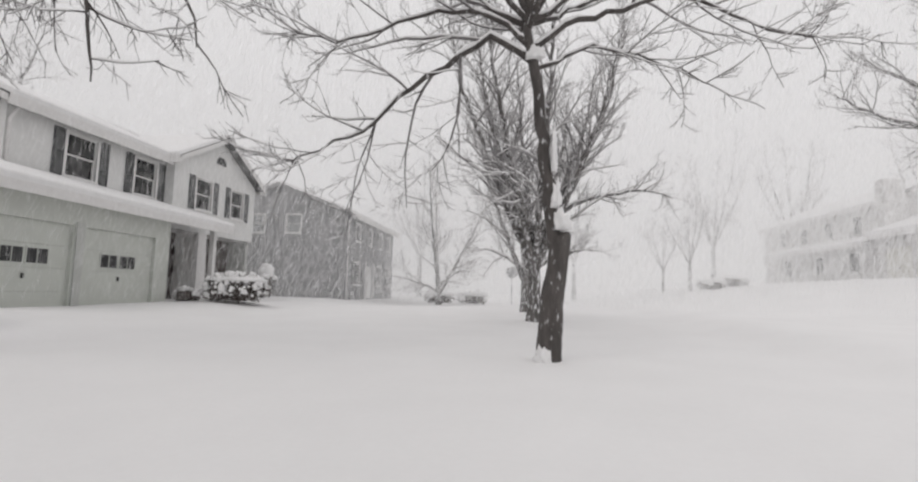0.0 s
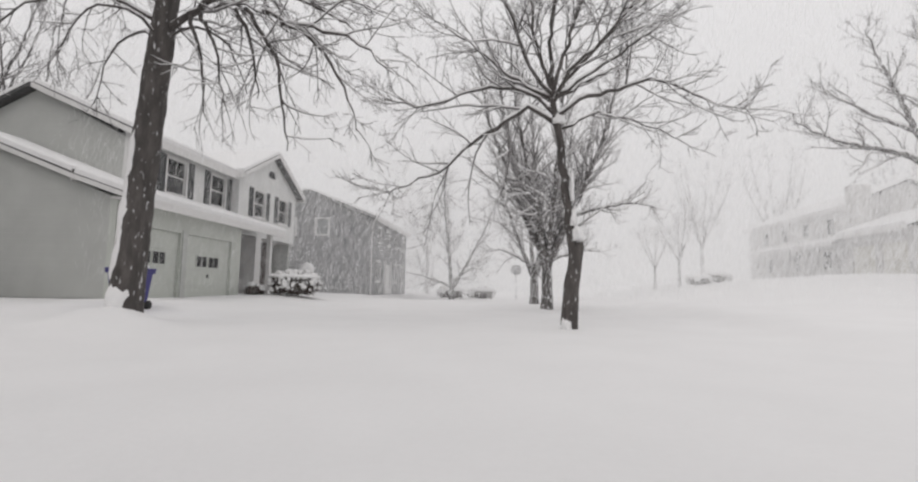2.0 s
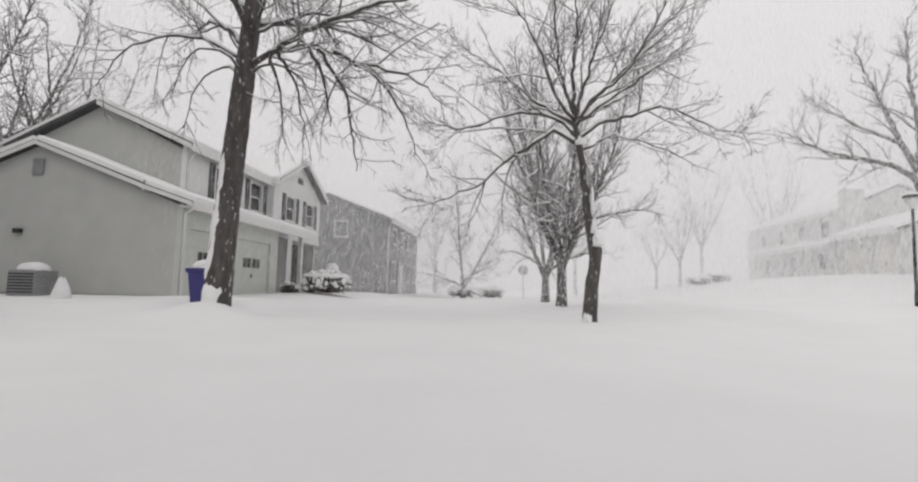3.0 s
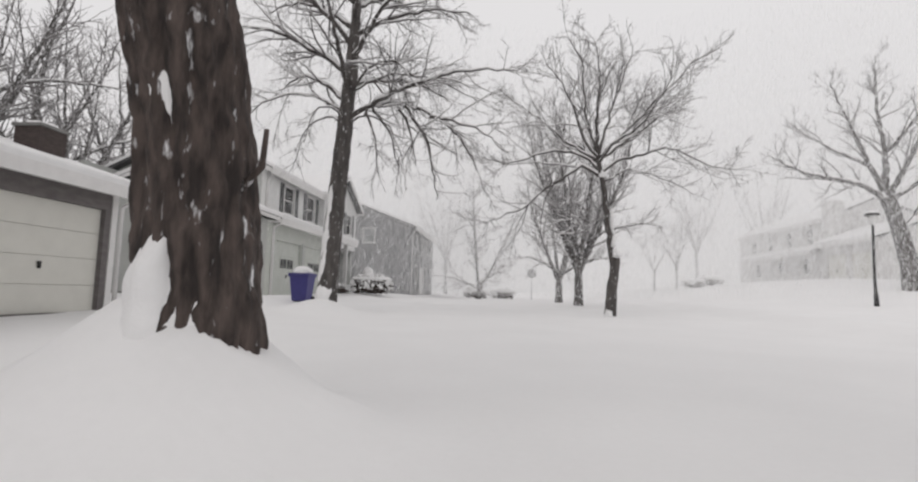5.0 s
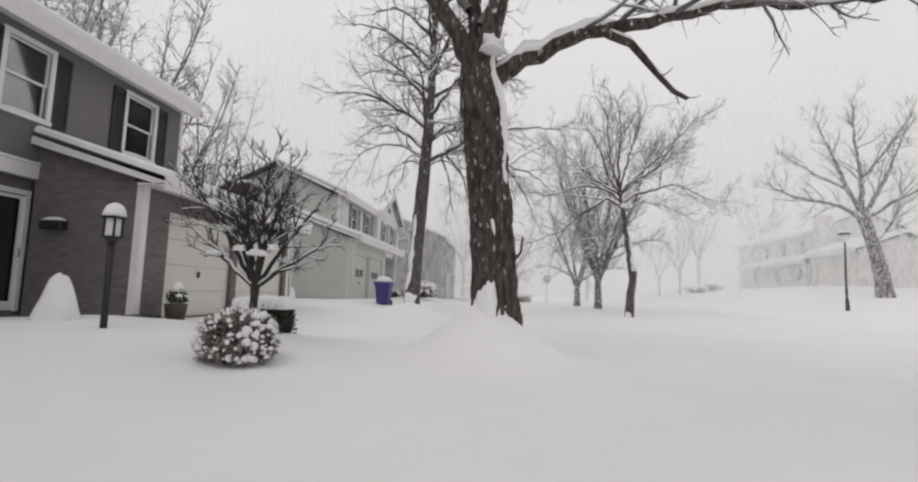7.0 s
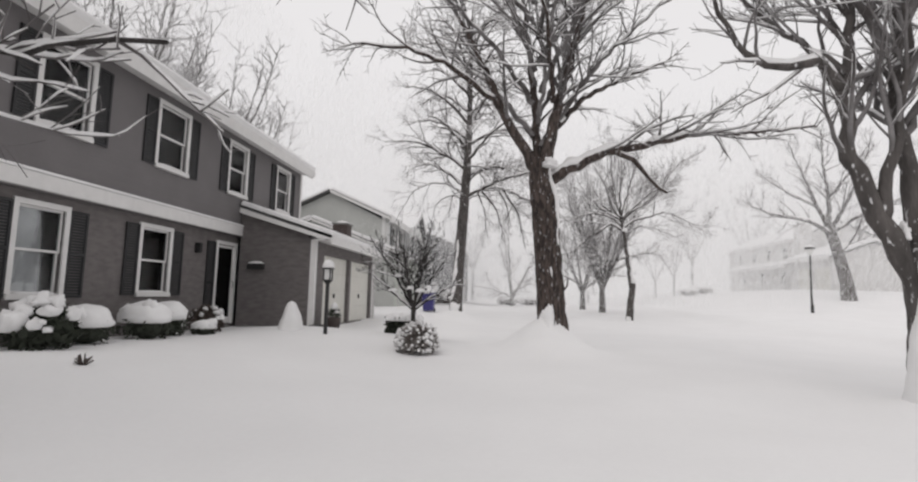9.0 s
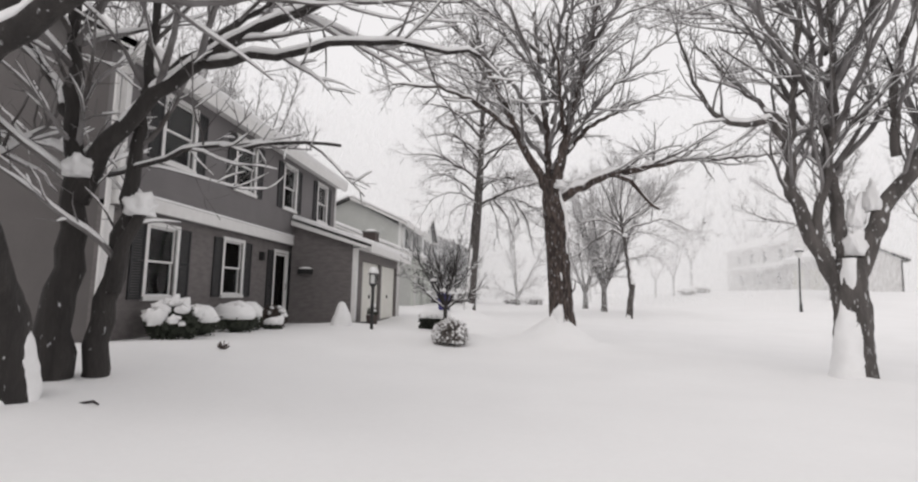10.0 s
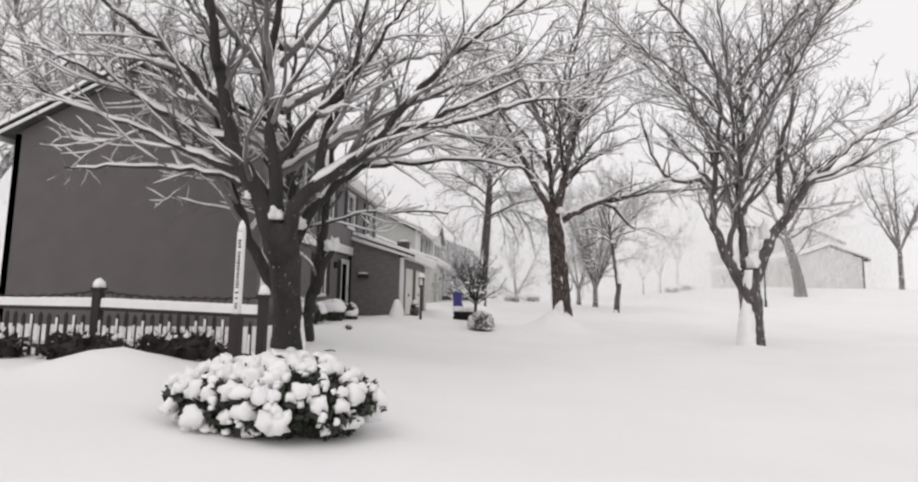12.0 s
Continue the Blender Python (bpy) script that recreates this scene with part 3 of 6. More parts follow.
# ---- pale house with front gable ----
def build_pale_house():
    z = 0.0
    xf, xu, xg, xb = -13.4, -14.7, -14.3, -21.7
    h = thing("house", (xf, 11.0, z), "pale two-storey house with grey shutters, garage and snowy roofs", "house")
    gf, uf, ff = Face("x", xf, 1), Face("x", xu, 1), Face("x", xg, 1)
    doors = [(11.4, 13.92, 0.1, 2.5), (14.3, 17.1, 0.1, 2.5)]
    wall("garage_wall", gf, 11.0, 17.8, -0.6, 3.25, doors, GREENISH_PAINT, h)
    garage_door(gf, *doors[0], h, GREENISH_PAINT, [(12.05, 12.62), (12.72, 13.3)])
    garage_door(gf, *doors[1], h, GREENISH_PAINT, [(15.0, 15.62), (15.72, 16.35)])
    box("door_post", (xf, 13.98, -0.3), (xf + 0.05, 14.24, 2.6), PALE_SIDING, h)
    # garage gable end, south
    s = Face("y", 11.0, -1)
    wall("side_wall", s, -23.6, xf - 0.2, -0.6, 3.25, [], PALE_SIDING, h)
    gable("gable", s, -23.6, xf - 0.2, -18.6, 3.25, 5.2, PALE_SIDING, h)
    box("foundation", (-23.5, 10.96, -0.5), (xf - 0.05, 10.99, 0.32), CONCRETE, h)
    box("gable_vent", (-18.8, 10.95, 4.2), (-18.4, 11.0, 4.75), GREY_METAL, h)
    wall("entry_side", Face("y", 17.8, 1), xu, xf - 0.2, -0.6, 3.25, [], PALE_SIDING, h)
    # upper block
    uw = [(14.75, 15.85, 4.1, 5.4), (17.5, 18.55, 4.1, 5.4)]
    fw = [(20.35, 21.4, 4.05, 5.3), (22.9, 23.9, 4.05, 5.3)]
    wall("upper_wall", uf, 12.9, 19.0, 3.2, 5.75, uw, WHITE_SIDING, h)
    wall("gable_wall", ff, 19.0, 24.95, 3.1, 5.75, fw, WHITE_SIDING, h)
    gable("front_gable", ff, 19.0, 24.95, 21.95, 5.75, 7.25, WHITE_SIDING, h)
    for f, w in ((uf, uw), (ff, fw)):
        for a in w:
            window(f, *a, h, blind=1.0)
            shutter(f, a[0] - 0.46, a[0] - 0.1, a[2] - 0.05, a[3] + 0.05, h, SHUTTER_GREY)
            shutter(f, a[1] + 0.1, a[1] + 0.46, a[2] - 0.05, a[3] + 0.05, h, SHUTTER_GREY)
    us = Face("y", 12.9, -1)
    wall("side_wall", us, xb, xu - 0.2, 3.2, 5.6, [], PALE_SIDING, h)
    gable("gable", us, xb, xu - 0.2, (xb + xu) / 2, 5.6, 7.25, PALE_SIDING, h)
    un = Face("y", 24.95, 1)
    wall("side_wall", un, xb, xg - 0.2, -0.6, 5.6, [], PALE_SIDING, h)
    gable("gable", un, xb, xu - 0.2, (xb + xu) / 2, 5.6, 7.25, PALE_SIDING, h)
    wall("back_wall", Face("x", xb, -1), 11.0, 24.95, -0.6, 5.6, [], PALE_SIDING, h)
    wall("jetty_side", Face("y", 19.0, -1), xu, xg - 0.2, 3.9, 5.75, [], WHITE_SIDING, h)
    # recessed brick entry and lower wall
    ef = Face("x", -15.4, 1)
    wall("entry_wall", ef, 17.8, 24.95, -0.6, 3.2, [(18.7, 19.7, 0.3, 2.4), (21.6, 22.9, 0.9, 2.4)], DARK_BRICK, h, label="dark brown brick entry wall")
    box("front_door", (-15.5, 18.72, 0.3), (-15.45, 19.68, 2.4), WHITE_PAINT, h)
    window(ef, 21.6, 22.9, 0.9, 2.4, h)
    box("jetty_floor", (-15.4, 17.8, 3.1), (xg - 0.02, 24.9, 3.2), WHITE_PAINT, h)
    box("side_panel", (-15.3, 20.75, 0.2), (xg, 21.3, 3.1), WHITE_PAINT, h)
    post = box("porch_column", (-13.55, 20.3, -0.1), (-13.35, 20.5, 3.2), WHITE_PAINT, h, bevel=0.02)
    box("column_base", (-13.6, 20.25, -0.1), (-13.3, 20.55, 0.4), WHITE_PAINT, post)
    for k in range(3):
        box("entry_step", (-15.4, 18.0, -0.1 + 0.001 * k), (-13.6 + 0.3 * (2 - k), 20.2, 0.1 + 0.12 * k), CONCRETE, h)
    # semicircular louvre in the front gable
    bm = bmesh.new()
    for k in range(6):
        half = math.sqrt(max(0.01, 0.33 ** 2 - (k * 0.055) ** 2))
        ff.box(bm, 21.95 - half, 21.95 + half, 6.2 + k * 0.055, 6.24 + k * 0.055, 0.0, 0.05)
    part("louvre", bm, SHUTTER_GREY, h, "grey half-round louvre")
    # roofs
    xc, ridge = (xb + xu) / 2, 7.3
    roof_plane([(xu + 0.35, 12.6, 5.62), (xu + 0.35, 18.9, 5.62), (xc, 18.9, ridge), (xc, 12.6, ridge)], h, WHITE_PAINT)
    roof_plane([(xc + 0.05, 18.9, ridge - 0.02), (xc + 0.05, 25.2, ridge - 0.02), (xc, 25.2, ridge), (xc, 18.9, ridge)], h, WHITE_PAINT)
    roof_plane([(xb - 0.35, 12.6, 5.5), (xb - 0.35, 25.2, 5.5), (xc, 25.2, ridge), (xc, 12.6, ridge)], h, WHITE_PAINT)
    roof_plane([(xg + 0.4, 18.75, 5.68), (xc, 18.75, 5.68), (xc, 21.95, 7.32), (xg + 0.4, 21.95, 7.32)], h, WHITE_PAINT)
    roof_plane([(xg + 0.4, 25.2, 5.68), (xc, 25.2, 5.68), (xc, 21.95, 7.32), (xg + 0.4, 21.95, 7.32)], h, WHITE_PAINT)
    rake(ff, 18.75, 5.78, 21.95, 7.42, h, WHITE_PAINT, 0.18, 0.41)
    rake(ff, 25.2, 5.78, 21.95, 7.42, h, WHITE_PAINT, 0.18, 0.41)
    rake(us, xu + 0.35, 5.7, xc, ridge + 0.1, h, WHITE_PAINT, 0.18, 0.31)
    # pent roof over the garage and entry, and the gable roof of the garage end
    roof_plane([(xf + 0.45, 10.75, 3.2), (xf + 0.45, 20.85, 3.2), (xu + 0.0, 20.85, 3.78), (xu + 0.0, 10.75, 3.78)], h, WHITE_PAINT, 0.18, 0.1)
    slab("soffit", [(xf - 0.02, 10.75, 3.14), (xf + 0.45, 10.75, 3.14), (xf + 0.45, 20.85, 3.14), (xf - 0.02, 20.85, 3.14)], 0.02, WHITE_PAINT, h)
    roof_plane([(xu + 0.02, 10.75, 3.8), (xu + 0.02, 12.88, 3.8), (-18.6, 12.88, 5.25), (-18.6, 10.75, 5.25)], h, WHITE_PAINT, 0.18, 0.1)
    roof_plane([(-23.9, 10.75, 3.2), (-23.9, 12.88, 3.2), (-18.6, 12.88, 5.25), (-18.6, 10.75, 5.25)], h, WHITE_PAINT, 0.18, 0.1)
    rake(s, xf + 0.45, 3.28, xu, 3.86, h, WHITE_PAINT, 0.14, 0.26)
    rake(s, xu, 3.86, -18.6, 5.33, h, WHITE_PAINT, 0.14, 0.26)
    rake(s, -23.9, 3.28, -18.6, 5.33, h, WHITE_PAINT, 0.14, 0.26)
    downspout([(xf + 0.38, 11.05, 3.12), (xf + 0.05, 11.05, 2.95), (xf + 0.05, 11.05, 0.1)], h, WHITE_PAINT)
    downspout([(xu + 0.3, 12.98, 5.5), (xu + 0.05, 12.98, 5.2), (xu + 0.05, 12.98, 3.9)], h, WHITE_PAINT)
    box("wall_lamp", (-19.2, 10.85, 2.25), (-18.95, 10.99, 2.4), BLACK_METAL, h, "small black wall lamp")


build_pale_house()


# ---- dark house further up the street ----
def build_dark_house():
    xf, xb, y0, y1, z = -11.75, -20.7, 31.5, 43.2, 0.0
    h = thing("house", (xf, y0, z), "dark slate-grey two-storey house seen through falling snow", "house")
    f, s = Face("x", xf, 1), Face("y", y0, -1)
    ups = [(33.2, 34.2, 4.1, 5.2), (36.0, 37.0, 4.1, 5.2), (38.6, 39.6, 4.1, 5.2), (41.2, 42.2, 4.1, 5.2)]
    lows = [(33.0, 34.3, 1.3, 2.7), (38.4, 39.6, 1.3, 2.7), (41.0, 42.2, 1.3, 2.7)]
    side = [(-15.65, -14.75, 4.4, 5.5), (-17.9, -17.1, 4.4, 5.5)]
    wall("front_wall", f, y0, y1, -0.6, 5.6, [*ups, *lows], DARK_SIDING, h)
    wall("side_wall", s, xb, xf - 0.2, -0.6, 5.6, side, DARK_SIDING, h)
    gable("gable", s, xb, xf - 0.2, (xb + xf) / 2, 5.6, 7.35, DARK_SIDING, h)
    wall("side_wall", Face("y", y1, 1), xb, xf - 0.2, -0.6, 5.6, [], DARK_SIDING, h)
    wall("back_wall", Face("x", xb, -1), y0, y1, -0.6, 5.6, [], DARK_SIDING, h)
    for w in ups + lows:
        window(f, *w, h, blind=1.0)
        shutter(f, w[0] - 0.42, w[0] - 0.1, w[2] - 0.05, w[3] + 0.05, h, SHUTTER_GREY)
        shutter(f, w[1] + 0.1, w[1] + 0.42, w[2] - 0.05, w[3] + 0.05, h, SHUTTER_GREY)
    for w in side:
        window(s, *w, h, blind=1.0)
    xc = (xb + xf) / 2
    roof_plane([(xf + 0.35, y0 - 0.25, 5.55), (xf + 0.35, y1 + 0.25, 5.55), (xc, y1 + 0.25, 7.4), (xc, y0 - 0.25, 7.4)], h, WHITE_PAINT)
    roof_plane([(xb - 0.35, y0 - 0.25, 5.55), (xb - 0.35, y1 + 0.25, 5.55), (xc, y1 + 0.25, 7.4), (xc, y0 - 0.25, 7.4)], h, WHITE_PAINT)
    rake(s, xf + 0.35, 5.65, xc, 7.5, h, DARK_SIDING, 0.18, 0.26)
    rake(s, xb - 0.35, 5.65, xc, 7.5, h, DARK_SIDING, 0.18, 0.26)
    downspout([(xf + 0.3, y0 + 0.1, 5.5), (xf + 0.06, y0 + 0.1, 5.0), (xf + 0.06, y0 + 0.1, 0.2)], h, WHITE_PAINT)
    door = box("front_door", (xf + 0.003, 35.9, 0.4), (xf + 0.06, 36.9, 2.6), WHITE_PAINT, h)
    for y in (35.4, 37.3):
        box("door_pilaster", (xf + 0.003, y, 0.2), (xf + 0.12, y + 0.2, 2.9), WHITE_PAINT, h)


build_dark_house()


# ---- house and garage across the street ----
def build_far_house():
    xf, xb, y0, y1, z = 24.0, 32.5, 40.0, 57.0, 2.2
    h = thing("house", (xf, y0, z), "pale two-storey house with chimney, faint in snowfall", "house")
    f, s = Face("x", xf, -1), Face("y", y0, -1)
    ups = [(y, y + 1.1, z + 3.7, z + 5.1) for y in (42.0, 45.6, 49.2, 52.8)]
    lows = [(y, y + 1.3, z + 0.9, z + 2.4) for y in (42.5, 47.0, 52.0)]
    wall("front_wall", f, y0, y1, z - 0.6, z + 5.7, [*ups, *lows], BEIGE_SIDING, h)
    wall("side_wall", s, xf + 0.21, xb, z - 0.6, z + 5.7, [], BEIGE_SIDING, h)
    gable("gable", s, xf + 0.21, xb, (xb + xf) / 2, z + 5.7, z + 7.6, BEIGE_SIDING, h)
    wall("side_wall", Face("y", y1, 1), xf + 0.21, xb, z - 0.6, z + 5.7, [], BEIGE_SIDING, h)
    wall("back_wall", Face("x", xb, 1), y0, y1, z - 0.6, z + 5.7, [], BEIGE_SIDING, h)
    for w in ups + lows:
        window(f, *w, h, blind=1.0, snow=False)
    xc = (xb + xf) / 2
    roof_plane([(xf - 0.4, y0 - 0.3, z + 5.6), (xf - 0.4, y1 + 0.3, z + 5.6), (xc, y1 + 0.3, z + 7.7), (xc, y0 - 0.3, z + 7.7)], h, WHITE_PAINT)
    roof_plane([(xb + 0.4, y0 - 0.3, z + 5.6), (xb + 0.4, y1 + 0.3, z + 5.6), (xc, y1 + 0.3, z + 7.7), (xc, y0 - 0.3, z + 7.7)], h, WHITE_PAINT)
    roof_plane([(xf - 1.5, y0 - 0.2, z + 2.75), (xf - 1.5, y1 - 3, z + 2.75), (xf, y1 - 3, z + 3.3), (xf, y0 - 0.2, z + 3.3)], h, WHITE_PAINT, 0.18, 0.1)
    c = box("chimney", (23.6, 39.0, z - 0.3), (25.0, 39.9, z + 7.2), BEIGE_SIDING, h, "broad brick chimney", 0.02)
    lump("chimney_snow", (24.3, 39.45, z + 7.2), (0.7, 0.45, 0.2), SNOW_CAP, c, "", 4, 0.1, 0.0)
    g = thing("detached_garage", (23.0, 32.5, z), "pale garage with thick snow on its low roof", "garage")
    gf = Face("x", 23.0, -1)
    doors = [(33.0, 35.4, z, z + 2.3), (36.0, 38.4, z, z + 2.3)]
    wall("front_wall", gf, 32.5, 38.9, z - 0.6, z + 3.2, doors, BEIGE_SIDING, g)
    wall("side_wall", Face("y", 32.5, -1), 23.21, 30, z - 0.6, z + 3.2, [], BEIGE_SIDING, g)
    gable("gable", Face("y", 32.5, -1), 23.21, 30, 26.6, z + 3.2, z + 4.5, BEIGE_SIDING, g)
    wall("side_wall", Face("y", 38.9, 1), 23.21, 30, z - 0.6, z + 3.2, [], BEIGE_SIDING, g)
    wall("back_wall", Face("x", 30, 1), 32.5, 38.9, z - 0.6, z + 3.2, [], BEIGE_SIDING, g)
    for d in doors:
        garage_door(gf, *d, g, CREAM_PAINT)
    roof_plane([(22.5, 32.2, z + 3.1), (22.5, 39.2, z + 3.1), (26.6, 39.2, z + 4.6), (26.6, 32.2, z + 4.6)], g, WHITE_PAINT, 0.3)
    roof_plane([(30.5, 32.2, z + 3.1), (30.5, 39.2, z + 3.1), (26.6, 39.2, z + 4.6), (26.6, 32.2, z + 4.6)], g, WHITE_PAINT, 0.3)


build_far_house()


# ---- trees ----
class Tree:
    """Bare snow-laden tree. Polylines are metres from the foot of the trunk."""

    def __init__(self, name, at, label, seed, bark, twig, group=""):
        self.rng = random.Random(seed)
        self.at = Vector(at)
        self.root = thing(name, at, label, "tree", group)
        self.bark, self.twig = bark, twig
        self.tv, self.tf, self.sv, self.sf = [], [], [], []

    def trunk(self, pts, radii, sides=16, step=0.25, furrow=0.03, freq=5.0, plaster=()):
        p, r = self.fine(pts, radii, step)
        v, f = [], []
        for i, (q, rad) in enumerate(zip(p, r)):
            for k in range(sides):
                a = 2 * math.pi * k / sides
                c, s = math.cos(a), math.sin(a)
                d = noise.noise(Vector((c * rad * freq * 2.2, s * rad * freq * 2.2, q.z * freq * 0.45)) + Vector((self.at.x, 0, 0)))
                e = noise.noise(Vector((c * rad * freq * 6, s * rad * freq * 6, q.z * freq * 1.6)))
                k2 = rad + furrow * d + furrow * 0.5 * e
                v.append(tuple(self.at + q + Vector((c * k2, s * k2, 0))))
        n = len(p)
        for i in range(n - 1):
            for k in range(sides):
                a, b = i * sides + k, i * sides + (k + 1) % sides
                f.append((a, b, b + sides, a + sides))
        f.append(tuple(range((n - 1) * sides, n * sides)))
        mesh_part("trunk", v, f, self.bark, self.root, smooth=True)
        if plaster:
            self.plaster(p, r, sides, plaster)

    def plaster(self, p, r, sides, patches):
        """Snow driven against the trunk: a skin that stands proud where it sticks and dips under the bark elsewhere.
        patches: bearing in degrees, half width in degrees, lower and upper height, strength."""
        v, f = [], []
        for q, rad in zip(p, r):
            for k in range(sides):
                a = 2 * math.pi * k / sides
                m = -0.75
                for bear, half, z0, z1, strong in patches:
                    off = abs((math.degrees(a) - bear + 180) % 360 - 180) / half
                    mid, span = (z0 + z1) / 2, (z1 - z0) / 2
                    m += strong * math.exp(-off * off) * math.exp(-abs((q.z - mid) / span) ** 4)
                c, s = math.cos(a), math.sin(a)
                m += 0.75 * noise.noise(Vector((c * 2.1, s * 2.1, q.z * 1.5)) + self.at) + 0.5 * noise.noise(Vector((c * 5, s * 5, q.z * 4)) + self.at)
                k2 = rad + max(-0.06, min(0.09, 0.07 * m))
                v.append(tuple(self.at + q + Vector((c * k2, s * k2, 0))))
        n = len(p)
        for i in range(n - 1):
            for k in range(sides):
                a, b = i * sides + k, i * sides + (k + 1) % sides
                f.append((a, b, b + sides, a + sides))
        mesh_part("trunk_snow", v, f, SNOW_CAP, self.root, "snow plastered on the bark", smooth=True)

    def fine(self, pts, radii, step):
        """Points at even steps along a smooth curve through pts."""
        p = [Vector(q) for q in pts]
        out, rad = [], []
        for i in range(len(p) - 1):
            a, b = p[max(i - 1, 0)], p[min(i + 2, len(p) - 1)]
            n = max(1, int((p[i + 1] - p[i]).length / step))
            for k in range(n):
                t = k / n
                q = 0.5 * (2 * p[i] + (p[i + 1] - a) * t + (2 * a - 5 * p[i] + 4 * p[i + 1] - b) * t * t + (3 * p[i] - a - 3 * p[i + 1] + b) * t ** 3)
                out.append(q)
                rad.append(radii[i] + (radii[i + 1] - radii[i]) * t)
        out.append(p[-1])
        rad.append(radii[-1])
        return out, rad

    def snow_on(self, p, r, amount, wide=1.0):
        """A ridge of snow along the upper side of a branch."""
        run = []

        def close():
            if len(run) > 1:
                start, n = len(self.sv), len(run)
                for i, (q, d, rad) in enumerate(run):
                    side = Vector((d.y, -d.x, 0))
                    side = side.normalized() if side.length > 1e-6 else Vector((1, 0, 0))
                    ends = 0.35 if i in (0, n - 1) else self.rng.uniform(0.75, 1.15)
                    w, h = (rad * 0.95 * wide + 0.004) * ends, (rad * 1.0 + 0.014) * amount * ends
                    c = self.at + q + Vector((0, 0, rad * 0.3))
                    for a, b in ((-1, 0), (-0.75, 0.75), (0, 1.15), (0.75, 0.75), (1, 0)):
                        self.sv.append(tuple(c + side * (a * w) + Vector((0, 0, b * h + rad * 0.45 * (1 - abs(a)))))  )
                for i in range(n - 1):
                    for k in range(4):
                        a = start + i * 5 + k
                        self.sf.append((a, a + 1, a + 6, a + 5))
                    a = start + i * 5
                    self.sf.append((a + 4, a, a + 5, a + 9))
            run.clear()

        for i, q in enumerate(p):
            d = (p[min(i + 1, len(p) - 1)] - p[max(i - 1, 0)])
            if d.length < 1e-6:
                continue
            d = d.normalized()
            if abs(d.z) < 0.8 and self.rng.random() < 0.96:
                run.append((q, d, r[i]))
            else:
                close()
        close()

    def limb(self, pts, r0, r1, spec, level=1, step=0.22, own=True, snow=0.9):
        radii = [r0 + (r1 - r0) * i / (len(pts) - 1) for i in range(len(pts))]
        p, r = self.fine(pts, radii, step)
        for i in range(1, len(p)):
            p[i] += Vector([self.rng.uniform(-1, 1) * 0.18 * step for _ in range(3)])
        if own:
            v, f = [], []
            tube([self.at + q for q in p], r, 10, v, f)
            mesh_part("limb", v, f, self.bark, self.root, smooth=True)
        else:
            tube([self.at + q for q in p], r, 6, self.tv, self.tf, False)
        if snow:
            self.snow_on(p, r, snow)
        self.spawn(p, r, spec, level)

    def spawn(self, p, r, spec, level):
        """spec: per level (branches a metre, length ratio, lift, shortest, thinnest, snow)."""
        if level > len(spec):
            return
        per_m, ratio, lift, shortest, thin, snow = spec[level - 1]
        rng = self.rng
        length = sum((p[i + 1] - p[i]).length for i in range(len(p) - 1))
        n = int(length * per_m + rng.random())
        for k in range(n):
            s = 1 - rng.random() ** 1.3 * (0.85 if level > 1 else 0.8)
            i = min(len(p) - 2, int(s * (len(p) - 1)))
            d = (p[i + 1] - p[i])
            if d.length < 1e-6:
                continue
            d = d.normalized()
            q = p[i] + (p[i + 1] - p[i]) * rng.random()
            perp = d.cross(Vector((rng.gauss(0, 1), rng.gauss(0, 1), rng.gauss(0, 1))))
            if perp.length < 1e-3:
                continue
            a = radians(rng.uniform(28, 62))
            way = d * math.cos(a) + perp.normalized() * math.sin(a)
            way.z += lift * rng.uniform(0.5, 1.4)
            way = way.normalized()
            ln = max(shortest, min(length, 4.5) * ratio * (1.2 - 0.75 * s) * rng.uniform(0.6, 1.25))
            ra = max(thin, min(r[i] * 0.55, 0.02 * ln + thin * 0.6))
            segs = max(3, min(8, int(ln / 0.17))) if level < 3 else max(2, min(4, int(ln / 0.14)))
            pts, rad = [q], [ra]
            bend = Vector((rng.uniform(-1, 1), rng.uniform(-1, 1), rng.uniform(-0.4, 0.9))) * 0.35 / segs
            for j in range(segs):
                way = (way + bend + Vector([rng.gauss(0, 0.11) for _ in range(3)]) + Vector((0, 0, lift * 0.25 / segs))).normalized()
                pts.append(pts[-1] + way * (ln / segs))
                rad.append(max(thin * 0.55, ra * (1 - (j + 1) / segs * 0.75)))
            tube([self.at + u for u in pts], rad, 5 if level == 1 else 3, self.tv, self.tf, False)
            if snow:
                self.snow_on(pts, rad, snow)
            self.spawn(pts, rad, spec, level + 1)

    def done(self, snow_label="fresh snow lying along the branches"):
        if self.tv:
            tagged(mesh_part("crown", self.tv, self.tf, self.twig, self.root, smooth=True), kind="stuff")
        if self.sv:
            tagged(mesh_part("branch_snow", self.sv, self.sf, SNOW_CAP, self.root, snow_label, smooth=True), kind="stuff")
        return self.root

